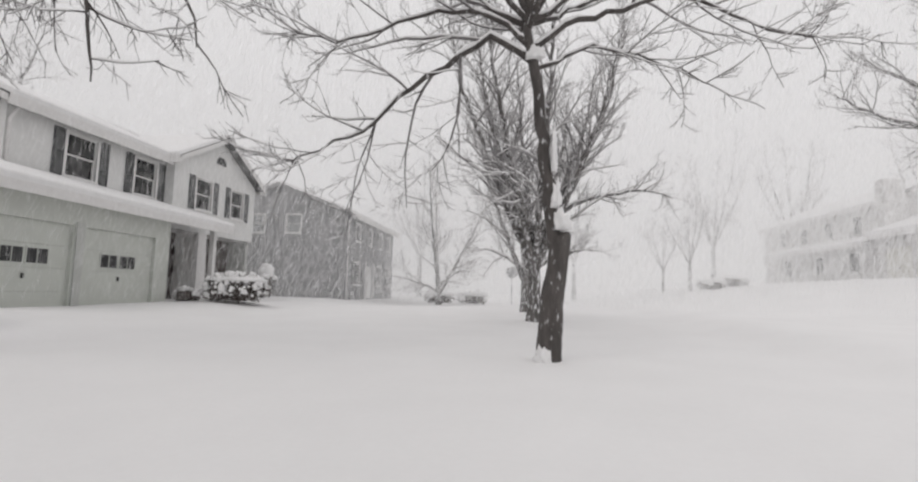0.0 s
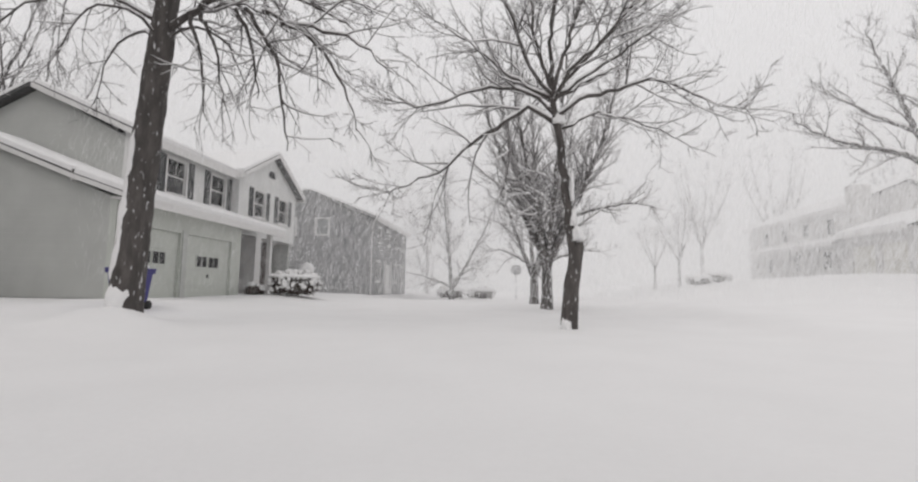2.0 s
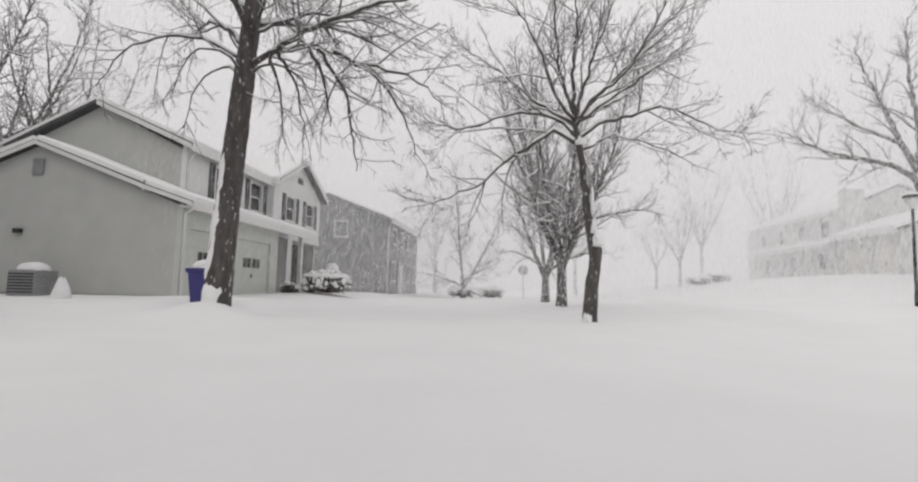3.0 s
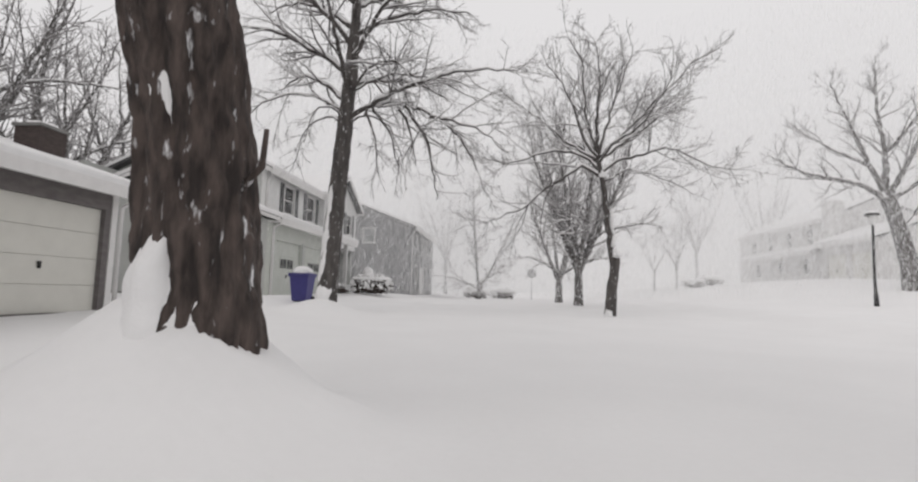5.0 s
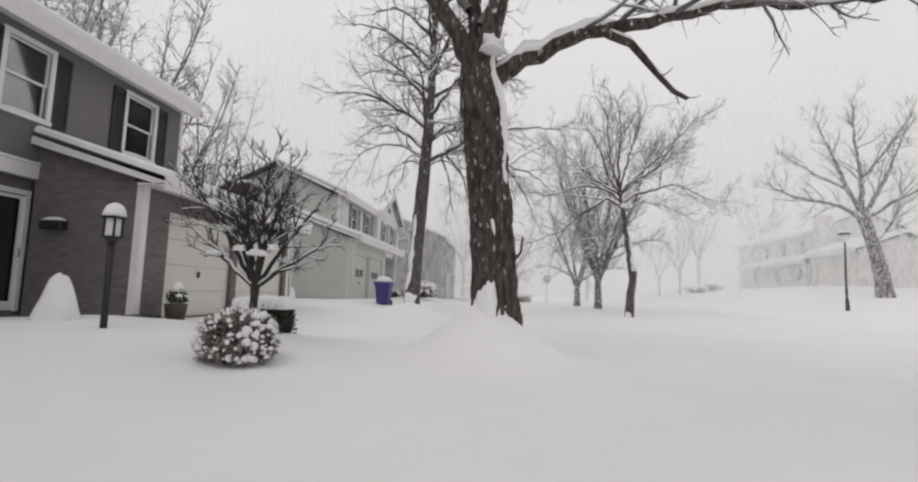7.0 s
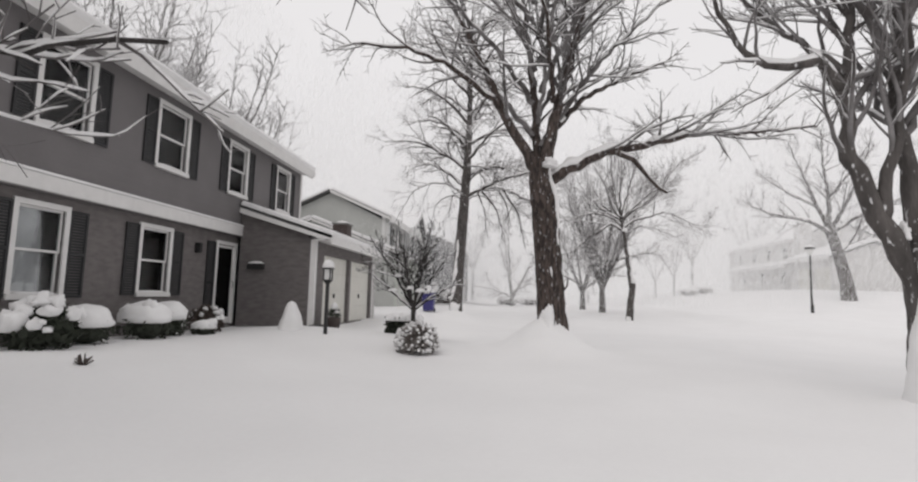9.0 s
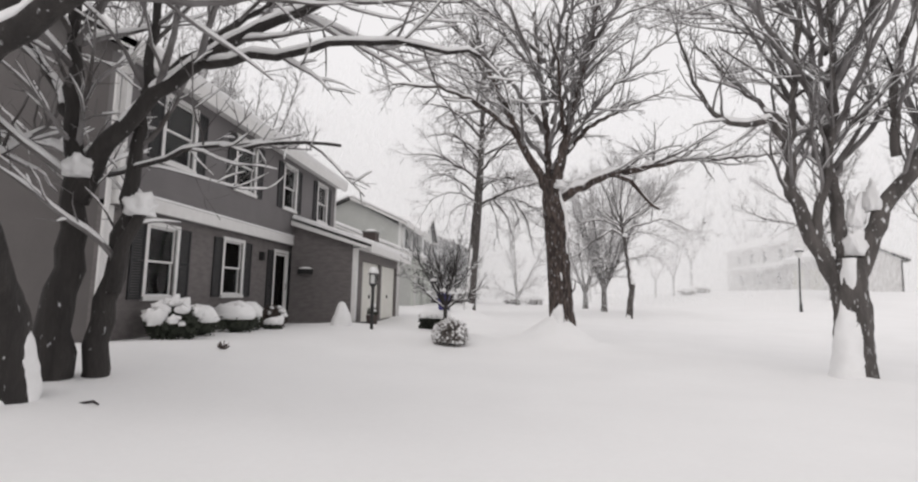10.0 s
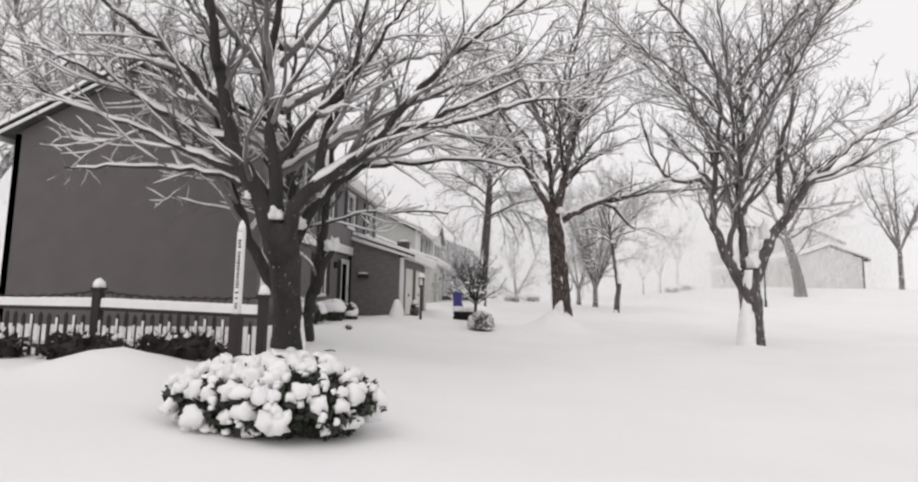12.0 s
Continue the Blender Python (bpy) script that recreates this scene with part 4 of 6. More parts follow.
    def fill(self, n, foot_z, out, top, r, spec, start=0.0, centre=(0, 0), snow=0.9):
        """Further limbs all round the crown, rising from a stretch of the stem."""
        rng = self.rng
        for i in range(n):
            a = start + i * 2.399 + rng.uniform(-0.3, 0.3)
            z0 = foot_z[0] + (foot_z[1] - foot_z[0]) * (i + 0.5) / n
            ln = out * rng.uniform(0.7, 1.1)
            z1 = z0 + (top - z0) * rng.uniform(0.35, 0.95)
            c, s = math.cos(a), math.sin(a)
            x, y = centre
            self.limb([(x + c * 0.1, y + s * 0.1, z0), (x + c * ln * 0.3, y + s * ln * 0.3, z0 + (z1 - z0) * 0.4), (x + c * ln * 0.65, y + s * ln * 0.65, z0 + (z1 - z0) * 0.75),
                       (x + c * ln, y + s * ln, z1)], r * rng.uniform(0.7, 1.1), 0.012, spec, own=False, snow=snow)

    def clump(self, at, size, seed=0):
        """A heap of snow caught in a fork or stuck on the trunk."""
        lump("snow_clump", self.at + Vector(at), size, SNOW_CAP, self.root, "clump of snow caught in the bark", seed, 0.75, -0.5, 3)


def foot(x, y, sink=0.15):
    return (x, y, ground_z(x, y) - sink)


def around(rng, n, start=0.0):
    return [start + (i + rng.uniform(-0.25, 0.25)) * 2 * math.pi / n for i in range(n)]


def vase_tree(name, at, label, seed, height, spread, split, stems, r, spec, bark=BARK_PLAIN, twig=TWIG, group="", lean=(0, 0), low_limbs=0, snow=0.8):
    """A tree whose trunk divides low into rising, outward-arching stems."""
    t = Tree(name, at, label, seed, bark, twig, group)
    rng = t.rng
    top = Vector((lean[0], lean[1], split))
    t.trunk([(0, 0, -0.2), (top.x * 0.3, top.y * 0.3, split * 0.4), tuple(top)], [r * 1.3, r, r * 0.85], 14, 0.2, 0.02)
    for a in around(rng, stems, rng.random() * 6):
        out = spread * rng.uniform(0.55, 1.0)
        h = height * rng.uniform(0.8, 1.0)
        c, s = math.cos(a), math.sin(a)
        t.limb([tuple(top - Vector((0, 0, 0.15))), (top.x + c * out * 0.34, top.y + s * out * 0.34, split + (h - split) * 0.3),
                (top.x + c * out * 0.68, top.y + s * out * 0.68, split + (h - split) * 0.65), (top.x + c * out * 0.88, top.y + s * out * 0.88, h)], r * 0.6, 0.012, spec, snow=snow)
    for a in around(rng, low_limbs, rng.random() * 6) if low_limbs else []:
        c, s = math.cos(a), math.sin(a)
        z = split * rng.uniform(1.0, 1.9)
        t.limb([(top.x * 0.9, top.y * 0.9, z * 0.9), (c * spread * 0.35, s * spread * 0.35, z + 0.5), (c * spread * 0.75, s * spread * 0.75, z + 0.9), (c * spread, s * spread, z + 0.8)], r * 0.4, 0.012, spec, snow=snow)
    t.done()
    return t.root


FULL = [(3.4, 0.5, 0.2, 0.6, 0.010, 0.9), (5.0, 0.45, 0.15, 0.28, 0.0065, 0.8), (5.5, 0.5, 0.12, 0.16, 0.0045, 0)]
LIGHT = [(3.0, 0.5, 0.15, 0.6, 0.012, 0.9), (4.4, 0.45, 0.15, 0.3, 0.008, 0.7), (4.0, 0.5, 0.12, 0.2, 0.006, 0)]
FAR = [(2.2, 0.5, 0.15, 0.8, 0.014, 0.9), (3.4, 0.45, 0.15, 0.4, 0.010, 0), (2.6, 0.5, 0.12, 0.3, 0.008, 0)]
WOODS = [(2.1, 0.5, 0.15, 0.9, 0.026, 0), (2.6, 0.5, 0.12, 0.6, 0.018, 0)]
DROOP = [(2.9, 0.48, -0.02, 0.6, 0.011, 0.9), (4.0, 0.5, -0.25, 0.35, 0.007, 0.7), (3.8, 0.5, -0.35, 0.2, 0.0055, 0)]


# young street tree with a broken stub and a long low limb
def build_stub_tree():
    t = Tree("street_tree", foot(-1.0, 9.0), "young bare street tree with a broken stub, snow on its limbs", 11, BARK_PLAIN, TWIG)
    t.trunk([(0, 0, -0.1), (0.04, 0, 0.9), (0.16, 0, 1.75), (0.2, 0, 2.0)], [0.2, 0.165, 0.15, 0.1], 16, 0.1, 0.025)
    t.limb([(0.1, 0, 1.7), (0.02, 0, 2.3), (-0.06, 0, 3.2), (-0.16, 0, 4.1), (-0.3, 0, 4.8)], 0.105, 0.08, [], snow=0)
    t.limb([(-0.3, 0, 4.7), (-0.36, 0.05, 5.6), (-0.4, 0.1, 6.6), (-0.28, 0.15, 8.0), (-0.4, 0.1, 9.4)], 0.075, 0.01, FULL)
    t.limb([(-0.28, 0, 4.65), (-0.9, -0.05, 5.0), (-1.6, -0.1, 4.55), (-2.1, -0.1, 4.2), (-2.7, -0.1, 3.7), (-3.35, 0, 3.4), (-4.1, 0, 3.1)], 0.06, 0.01, FULL)
    t.limb([(-0.3, 0, 4.8), (0.25, 0, 5.2), (1.1, 0, 5.45), (2.0, 0.1, 5.65), (3.0, 0.1, 5.2), (3.9, 0.2, 5.0)], 0.055, 0.01, FULL)
    t.limb([(-0.33, 0, 4.9), (-0.9, 0, 5.4), (-2.0, 0.2, 5.6), (-3.2, 0.2, 5.2), (-4.2, 0.3, 5.4)], 0.05, 0.01, FULL)
    t.limb([(-0.3, 0, 4.5), (0.1, 0.1, 4.65), (0.7, 0.3, 5.0), (1.8, 0.4, 4.7), (2.6, 0.5, 4.4)], 0.035, 0.008, FULL)
    for x, y, z in ((1.6, 1.6, 6.9), (-1.5, 1.9, 7.1), (1.9, -1.1, 7.6), (-1.8, -1.3, 7.4), (0.9, -2.4, 6.4), (-0.6, 2.6, 6.6), (2.4, 0.6, 7.4), (-2.6, 0.3, 7.0), (0.8, 0.6, 8.9), (-1.2, -0.4, 8.8)):
        a = 5.0 + 0.12 * abs(z - 5)
        t.limb([(-0.35, 0.05, a), (-0.3 + x * 0.4, y * 0.4, a + (z - a) * 0.35), (x * 0.8, y * 0.8, z - 0.4), (x * 1.25, y * 1.25, z + 0.5)], 0.05, 0.008, FULL)
    t.clump((0.17, -0.07, 2.12), (0.13, 0.12, 0.2), 1)
    t.clump((0.09, -0.07, 2.5), (0.07, 0.08, 0.3), 2)
    t.clump((0.06, -0.06, 3.1), (0.05, 0.07, 0.42), 3)
    t.clump((-0.22, -0.05, 4.72), (0.12, 0.1, 0.14), 4)
    t.clump((-0.08, -0.14, 0.18), (0.11, 0.1, 0.16), 5)
    t.done()


build_stub_tree()
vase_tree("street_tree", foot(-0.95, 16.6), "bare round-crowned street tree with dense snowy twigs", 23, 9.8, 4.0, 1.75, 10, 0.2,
          [(3.6, 0.45, 0.25, 0.7, 0.011, 0.9), (4.4, 0.45, 0.25, 0.35, 0.008, 0.7), (3.2, 0.5, 0.2, 0.24, 0.006, 0)], BARK_HAZE_PALE, TWIG_HAZE_PALE, low_limbs=3)
vase_tree("street_tree", foot(-1.05, 24.5), "bare forked street tree, pale in the snowfall", 29, 9.0, 3.4, 1.5, 4, 0.22, LIGHT, BARK_HAZE_PALE, TWIG_HAZE_PALE, low_limbs=2)


# broad old oak with furrowed bark
def build_oak():
    t = Tree("oak_tree", foot(-6.17, -5.06, 0.9), "old oak with furrowed brown bark and snow-covered limbs", 5, BARK_OAK, TWIG)
    t.trunk([(0, 0, 0), (0, 0, 0.6), (0, 0, 0.9), (-0.05, -0.05, 1.75), (-0.12, -0.2, 2.55), (-0.21, -0.35, 3.5), (-0.28, -0.4, 4.0), (-0.32, -0.4, 4.35), (-0.34, -0.4, 4.7)],
            [0.45, 0.39, 0.34, 0.318, 0.31, 0.303, 0.29, 0.24, 0.14], 84, 0.04, 0.045, 7.0,
            [(-98, 20, 0.4, 1.25, 1.6), (-136, 28, 0.4, 1.02, 1.4), (-30, 14, 2.7, 5.3, 2.0)])
    f = Vector((-0.31, -0.4, 4.15))
    rel = lambda pts: [tuple(f + Vector(q)) for q in pts]
    spec = [(2.8, 0.46, 0.15, 0.6, 0.012, 0.9), (3.8, 0.45, 0.1, 0.3, 0.008, 0.8), (3.8, 0.5, 0.1, 0.2, 0.006, 0)]
    t.limb(rel([(0.1, 0, -0.1), (0.7, 0.05, 0.3), (1.6, 0.1, 0.75), (2.5, 0.2, 0.95), (3.8, 0.3, 1.25), (5.1, 0.5, 1.35), (6.8, 0.6, 1.5)]), 0.15, 0.02, spec, snow=1.0)
    t.limb(rel([(1.75, 0.1, 0.8), (2.2, 0.15, 0.55), (2.6, 0.2, 0.1), (3.05, 0.25, -0.25)]), 0.075, 0.03, [(1.5, 0.3, -0.1, 0.3, 0.008, 0.6)], snow=0.9)
    t.limb(rel([(0.0, 0, 0.1), (-0.7, 0, 1.3), (-1.2, 0.1, 2.4), (-1.7, 0.2, 3.6), (-2.4, 0.3, 5.0)]), 0.15, 0.03, spec)
    t.limb(rel([(0.1, 0, 0.2), (0.35, 0.05, 1.6), (0.7, 0.1, 3.0), (1.1, 0.1, 4.6), (1.4, 0.2, 6.5)]), 0.17, 0.03, spec)
    t.limb(rel([(-0.05, 0.1, 0.3), (-0.15, 0.5, 2.4), (-0.35, 0.8, 4.3), (-0.5, 1.2, 6.4)]), 0.13, 0.03, spec)
    t.limb(rel([(0.25, 0.05, 1.2), (1.2, 0.8, 2.4), (2.4, 1.4, 3.2), (3.8, 2.0, 4.0)]), 0.09, 0.02, spec)
    t.limb(rel([(-0.9, 0.05, 1.8), (-2.0, -0.4, 2.6), (-3.2, -0.9, 3.0), (-4.6, -1.2, 3.0)]), 0.08, 0.02, spec)
    t.limb(rel([(0.3, 0, 2.0), (0.1, -1.0, 3.2), (-0.3, -2.2, 4.2)]), 0.07, 0.02, spec)
    t.fill(15, (4.9, 9.0), 5.0, 14.0, 0.07, spec, centre=(-0.4, -0.3))
    t.clump((-0.12, -0.62, 4.5), (0.2, 0.2, 0.14), 3)
    t.limb([(0.24, -0.1, 1.45), (0.34, -0.1, 1.65), (0.42, -0.1, 1.82)], 0.025, 0.015, [], snow=0)
    t.done()


build_oak()


# tall straight tree in front of the pale house
def build_tall_tree():
    t = Tree("shade_tree", foot(-9.68, 6.95, 0.45), "tall straight bare tree with spreading drooping branches", 8, BARK_PLAIN, TWIG)
    t.trunk([(0, 0, 0), (0.02, 0, 0.5), (0.12, 0, 2.5), (0.28, 0, 5.0), (0.42, 0.05, 7.5), (0.5, 0.1, 10), (0.55, 0.1, 15.5)], [0.42, 0.31, 0.27, 0.245, 0.2, 0.13, 0.03], 28, 0.08, 0.025, 5.0, [(-125, 30, 0.2, 4.2, 1.15), (-90, 50, 0.2, 0.8, 1.4)])
    rng = t.rng
    for i in range(30):
        z = 6.0 + 8.6 * (i / 30) ** 0.9
        a = i * 2.4 + rng.uniform(-0.3, 0.3)
        ln = 4.8 * (1 - 0.55 * (z - 6) / 9) * rng.uniform(0.8, 1.1)
        rise = rng.uniform(0.25, 0.6) * ln + (z - 6) * 0.12
        c, s = math.cos(a), math.sin(a)
        x0 = 0.36 + 0.02 * (z - 6)
        t.limb([(x0, 0.03, z), (x0 + c * ln * 0.3, s * ln * 0.3, z + rise * 0.45), (x0 + c * ln * 0.65, s * ln * 0.65, z + rise * 0.75), (x0 + c * ln, s * ln, z + rise * 0.7)], 0.08, 0.012, DROOP, snow=1.1)
    for a in (0.1, 2.9, 4.4):
        c, s = math.cos(a), math.sin(a)
        t.limb([(0.33, 0, 5.8), (0.33 + c * 0.7, s * 0.7, 6.1), (0.33 + c * 1.4, s * 1.4, 5.7), (0.33 + c * 1.8, s * 1.8, 4.7)], 0.035, 0.008, DROOP)
    for pts in ([(0.33, 0, 5.9), (1.0, -0.1, 6.3), (2.2, -0.2, 6.35), (3.2, -0.3, 5.7)], [(1.0, -0.1, 6.25), (1.3, -0.15, 5.3), (1.5, -0.15, 4.1)], [(2.2, -0.2, 6.3), (2.9, -0.3, 5.2), (3.2, -0.4, 4.1), (3.3, -0.4, 3.4)], [(2.6, -0.25, 6.2), (3.6, -0.3, 5.6), (4.3, -0.4, 4.6), (4.6, -0.4, 3.7)], [(1.2, -0.1, 6.3), (1.9, -0.6, 5.3), (2.2, -0.8, 4.2)], [(3.0, -0.3, 5.9), (4.4, -0.5, 5.5), (5.3, -0.6, 4.7)], [(2.0, -0.2, 6.3), (2.45, -0.25, 5.4), (2.65, -0.3, 4.4)],
                [(0.4, 0, 6.6), (1.2, -0.8, 7.2), (2.2, -1.6, 7.0), (3.0, -2.2, 6.0)], [(0.4, 0, 6.8), (1.5, 0.6, 7.6), (3.0, 1.0, 7.6), (4.4, 1.2, 6.9)], [(0.3, 0, 6.2), (-0.8, -0.4, 6.6), (-1.9, -0.8, 6.2), (-2.6, -1.0, 5.2)]):
        t.limb(pts, 0.045, 0.008, DROOP, snow=0.9)
    t.done()


build_tall_tree()


# twisted tree beside the street
def build_twisted_tree():
    t = Tree("twisted_tree", foot(-1.95, -10.8, 0.3), "twisted multi-stemmed bare tree with snow-packed fork", 17, BARK_PLAIN, TWIG)
    spec = [(3.8, 0.45, 0.3, 0.5, 0.010, 0.9), (4.4, 0.45, 0.25, 0.26, 0.007, 0.7), (4.2, 0.48, 0.2, 0.16, 0.0055, 0)]
    t.trunk([(0, 0, 0), (0.02, 0, 0.5), (0.03, 0, 1.2), (0.0, 0, 1.9), (0.02, 0, 2.2)], [0.36, 0.29, 0.255, 0.27, 0.2], 32, 0.06, 0.035, 5.0, [(-152, 52, -0.4, 1.4, 2.1), (-115, 28, 1.65, 2.4, 1.9)])
    t.limb([(-0.08, 0, 1.6), (-0.42, 0, 2.3), (-0.75, 0.05, 3.1), (-0.85, 0.05, 4.0), (-0.72, 0.1, 4.9), (-0.55, 0.1, 6.8), (-0.7, 0.2, 8.5)], 0.15, 0.02, spec)
    t.limb([(-0.84, 0.05, 4.3), (-1.2, 0.0, 4.65), (-1.6, 0, 4.55), (-2.1, 0, 4.8), (-2.5, 0, 5.4), (-2.7, 0.1, 6.6)], 0.085, 0.015, spec, snow=1.1)
    t.limb([(0.1, 0, 1.9), (0.4, 0, 2.6), (0.95, 0.0, 3.5), (1.65, 0.05, 4.5), (2.5, 0.1, 5.3), (3.5, 0.2, 6.1), (4.6, 0.3, 6.8)], 0.17, 0.025, spec, snow=1.5)
    t.limb([(0.02, 0.05, 2.0), (-0.08, 0.1, 3.2), (-0.1, 0.2, 4.6), (0.15, 0.3, 6.4), (0.1, 0.3, 8.6)], 0.13, 0.02, spec)
    t.limb([(-0.5, 0, 2.5), (-0.35, -0.1, 3.6), (-0.2, -0.2, 4.8), (-0.4, -0.5, 6.6)], 0.085, 0.02, spec)
    t.limb([(0.9, 0, 4.0), (0.8, -0.2, 5.2), (1.1, -0.4, 6.8), (1.0, -0.4, 8.2)], 0.08, 0.02, spec)
    t.limb([(1.7, 0.05, 4.6), (2.4, -0.3, 4.9), (3.2, -0.5, 5.4), (4.2, -0.5, 5.9)], 0.06, 0.015, spec)
    t.limb([(-0.8, 0.05, 4.5), (-1.3, 0.8, 5.6), (-1.9, 1.4, 6.8)], 0.06, 0.015, spec)
    t.fill(14, (3.5, 7.5), 4.4, 11.0, 0.055, spec, centre=(-0.2, 0.1))
    for i, (x, y, z, sx, sy, sz) in enumerate(((0.12, -0.05, 2.4, 0.16, 0.13, 0.3),                                                (0.44, -0.02, 3.2, 0.1, 0.11, 0.32), (0.18, 0.0, 2.95, 0.11, 0.09, 0.4), (-0.3, -0.05, 2.3, 0.07, 0.09, 0.14))):
        t.clump((x, y, z), (sx, sy, sz), i)
    t.done()


build_twisted_tree()


# spreading multi-stemmed maple at the fence
def build_maple():
    at = Vector(foot(-12.46, -15.6, 0.3))
    t = Tree("maple_tree", at, "broad multi-stemmed bare maple with dark snow-lined limbs", 31, BARK_SMOOTH, TWIG)
    spec = [(2.9, 0.46, 0.1, 0.6, 0.014, 1.3), (4.2, 0.45, 0.08, 0.3, 0.009, 1.2), (3.6, 0.5, 0.08, 0.2, 0.0065, 0)]
    here = lambda pts: [tuple(Vector(q) - at) for q in pts]
    # front trunk, leaning towards the street and parting at a snow-filled fork
    t.trunk(here([(-12.46, -15.6, at.z), (-12.46, -15.62, 0.2), (-12.43, -15.75, 0.7), (-12.35, -16.1, 1.3), (-12.25, -16.5, 1.85), (-12.2, -16.65, 2.15)]),
            [0.33, 0.27, 0.25, 0.25, 0.27, 0.16], 28, 0.07, 0.03, 5.0, [(-60, 40, -0.1, 0.35, 1.3), (20, 26, 0.2, 1.0, 1.0)])
    front = (([(-12.32, -16.4, 1.6), (-12.55, -16.7, 2.5), (-13.0, -16.8, 3.3), (-13.35, -16.85, 4.5), (-13.7, -16.9, 6.2), (-14.2, -17.0, 8.2)], 0.22),
             ([(-12.3, -16.5, 1.8), (-12.35, -16.7, 2.8), (-12.5, -16.7, 4.0), (-12.7, -16.7, 5.4), (-12.6, -16.6, 7.4)], 0.16),
             ([(-12.2, -16.55, 1.9), (-11.95, -16.75, 2.45), (-11.55, -16.8, 2.85), (-10.75, -16.8, 3.4), (-10.05, -16.8, 4.3), (-9.2, -16.7, 5.2), (-8.0, -16.6, 6.2)], 0.15),
             ([(-11.6, -16.8, 2.8), (-11.5, -16.7, 3.8), (-11.1, -16.6, 5.0), (-10.9, -16.5, 6.8)], 0.1),
             ([(-12.4, -16.7, 3.1), (-11.7, -16.9, 3.9), (-10.9, -17.0, 4.7), (-10.0, -17.1, 5.9)], 0.09),
             ([(-10.5, -16.8, 3.6), (-9.4, -16.9, 4.0), (-8.2, -17.0, 4.5)], 0.055),
             ([(-13.1, -16.8, 3.5), (-14.2, -16.8, 4.0), (-15.4, -16.8, 4.65), (-17.2, -16.8, 5.5)], 0.08),
             ([(-12.85, -16.8, 3.0), (-13.6, -16.8, 3.3), (-14.6, -16.8, 3.7), (-17.2, -16.9, 4.7)], 0.075),
             ([(-12.7, -16.75, 2.75), (-13.6, -16.7, 3.05), (-15.0, -16.6, 3.15), (-16.4, -16.5, 3.2)], 0.055),
             ([(-13.2, -16.8, 4.0), (-14.4, -17.2, 5.2), (-15.8, -17.6, 6.2)], 0.085),
             ([(-13.3, -16.85, 4.4), (-14.0, -16.2, 5.8), (-15.2, -15.8, 7.2)], 0.085),
             ([(-13.4, -16.9, 4.8), (-13.2, -17.8, 6.0), (-13.6, -18.8, 6.8)], 0.08),
             ([(-12.6, -16.7, 4.8), (-12.0, -17.6, 5.8), (-11.6, -18.6, 6.4)], 0.075),
             ([(-12.6, -15.65, 0.9), (-13.2, -15.6, 1.8), (-13.7, -15.6, 2.9), (-14.1, -15.6, 4.2), (-14.6, -15.7, 6.2)], 0.13))
    for pts, r in front:
        t.limb(here(pts), r, 0.016, spec, snow=1.0)
    # two more stems close behind it
    rear = (([(-12.85, -14.7, at.z), (-12.85, -14.6, 1.0), (-12.85, -14.55, 2.0), (-12.95, -14.6, 3.2), (-13.1, -14.6, 5.0), (-13.0, -14.5, 7.4)], 0.2),
            ([(-12.85, -14.55, 2.05), (-12.6, -14.6, 2.6), (-12.1, -14.6, 3.2), (-11.1, -14.6, 3.9), (-10.2, -14.5, 4.4), (-8.4, -14.4, 5.0), (-6.8, -14.3, 5.3)], 0.13),
            ([(-11.4, -14.6, 3.7), (-10.4, -14.8, 3.7), (-9.2, -15.0, 3.7), (-8.0, -15.1, 3.5)], 0.06),
            ([(-12.58, -14.4, at.z), (-12.5, -14.35, 0.9), (-12.35, -14.35, 1.9), (-12.25, -14.4, 3.0), (-12.1, -14.4, 4.8), (-11.8, -14.3, 7.0)], 0.15),
            ([(-12.2, -14.4, 3.4), (-11.5, -13.8, 4.6), (-10.6, -13.2, 5.8)], 0.08),
            ([(-12.9, -14.6, 2.9), (-13.8, -14.3, 4.0), (-15.0, -14.0, 5.4)], 0.08),
            ([(-12.6, -14.4, 2.4), (-11.6, -14.5, 2.65), (-10.6, -14.6, 2.7), (-9.6, -14.7, 2.65)], 0.03))
    for pts, r in rear:
        t.limb(here(pts), r, 0.016, spec, snow=1.0)
    t.limb(here([(-12.4, -14.4, 1.0), (-12.2, -14.5, 1.5), (-12.05, -14.5, 1.9)]), 0.09, 0.06, [], snow=0)
    t.fill(8, (3.2, 6.5), 5.5, 9.5, 0.08, spec, centre=(-0.2, -0.6), snow=1.2)
    for i, (x, y, z, s) in enumerate(((-12.03, -14.52, 1.98, 0.15), (-12.3, -16.75, 2.3, 0.12), (-12.72, -14.7, 2.4, 0.14), (-12.75, -16.85, 2.6, 0.07))):
        t.clump(tuple(Vector((x, y, z)) - at), (s, s, s * 1.2), i)
    t.done()


build_maple()


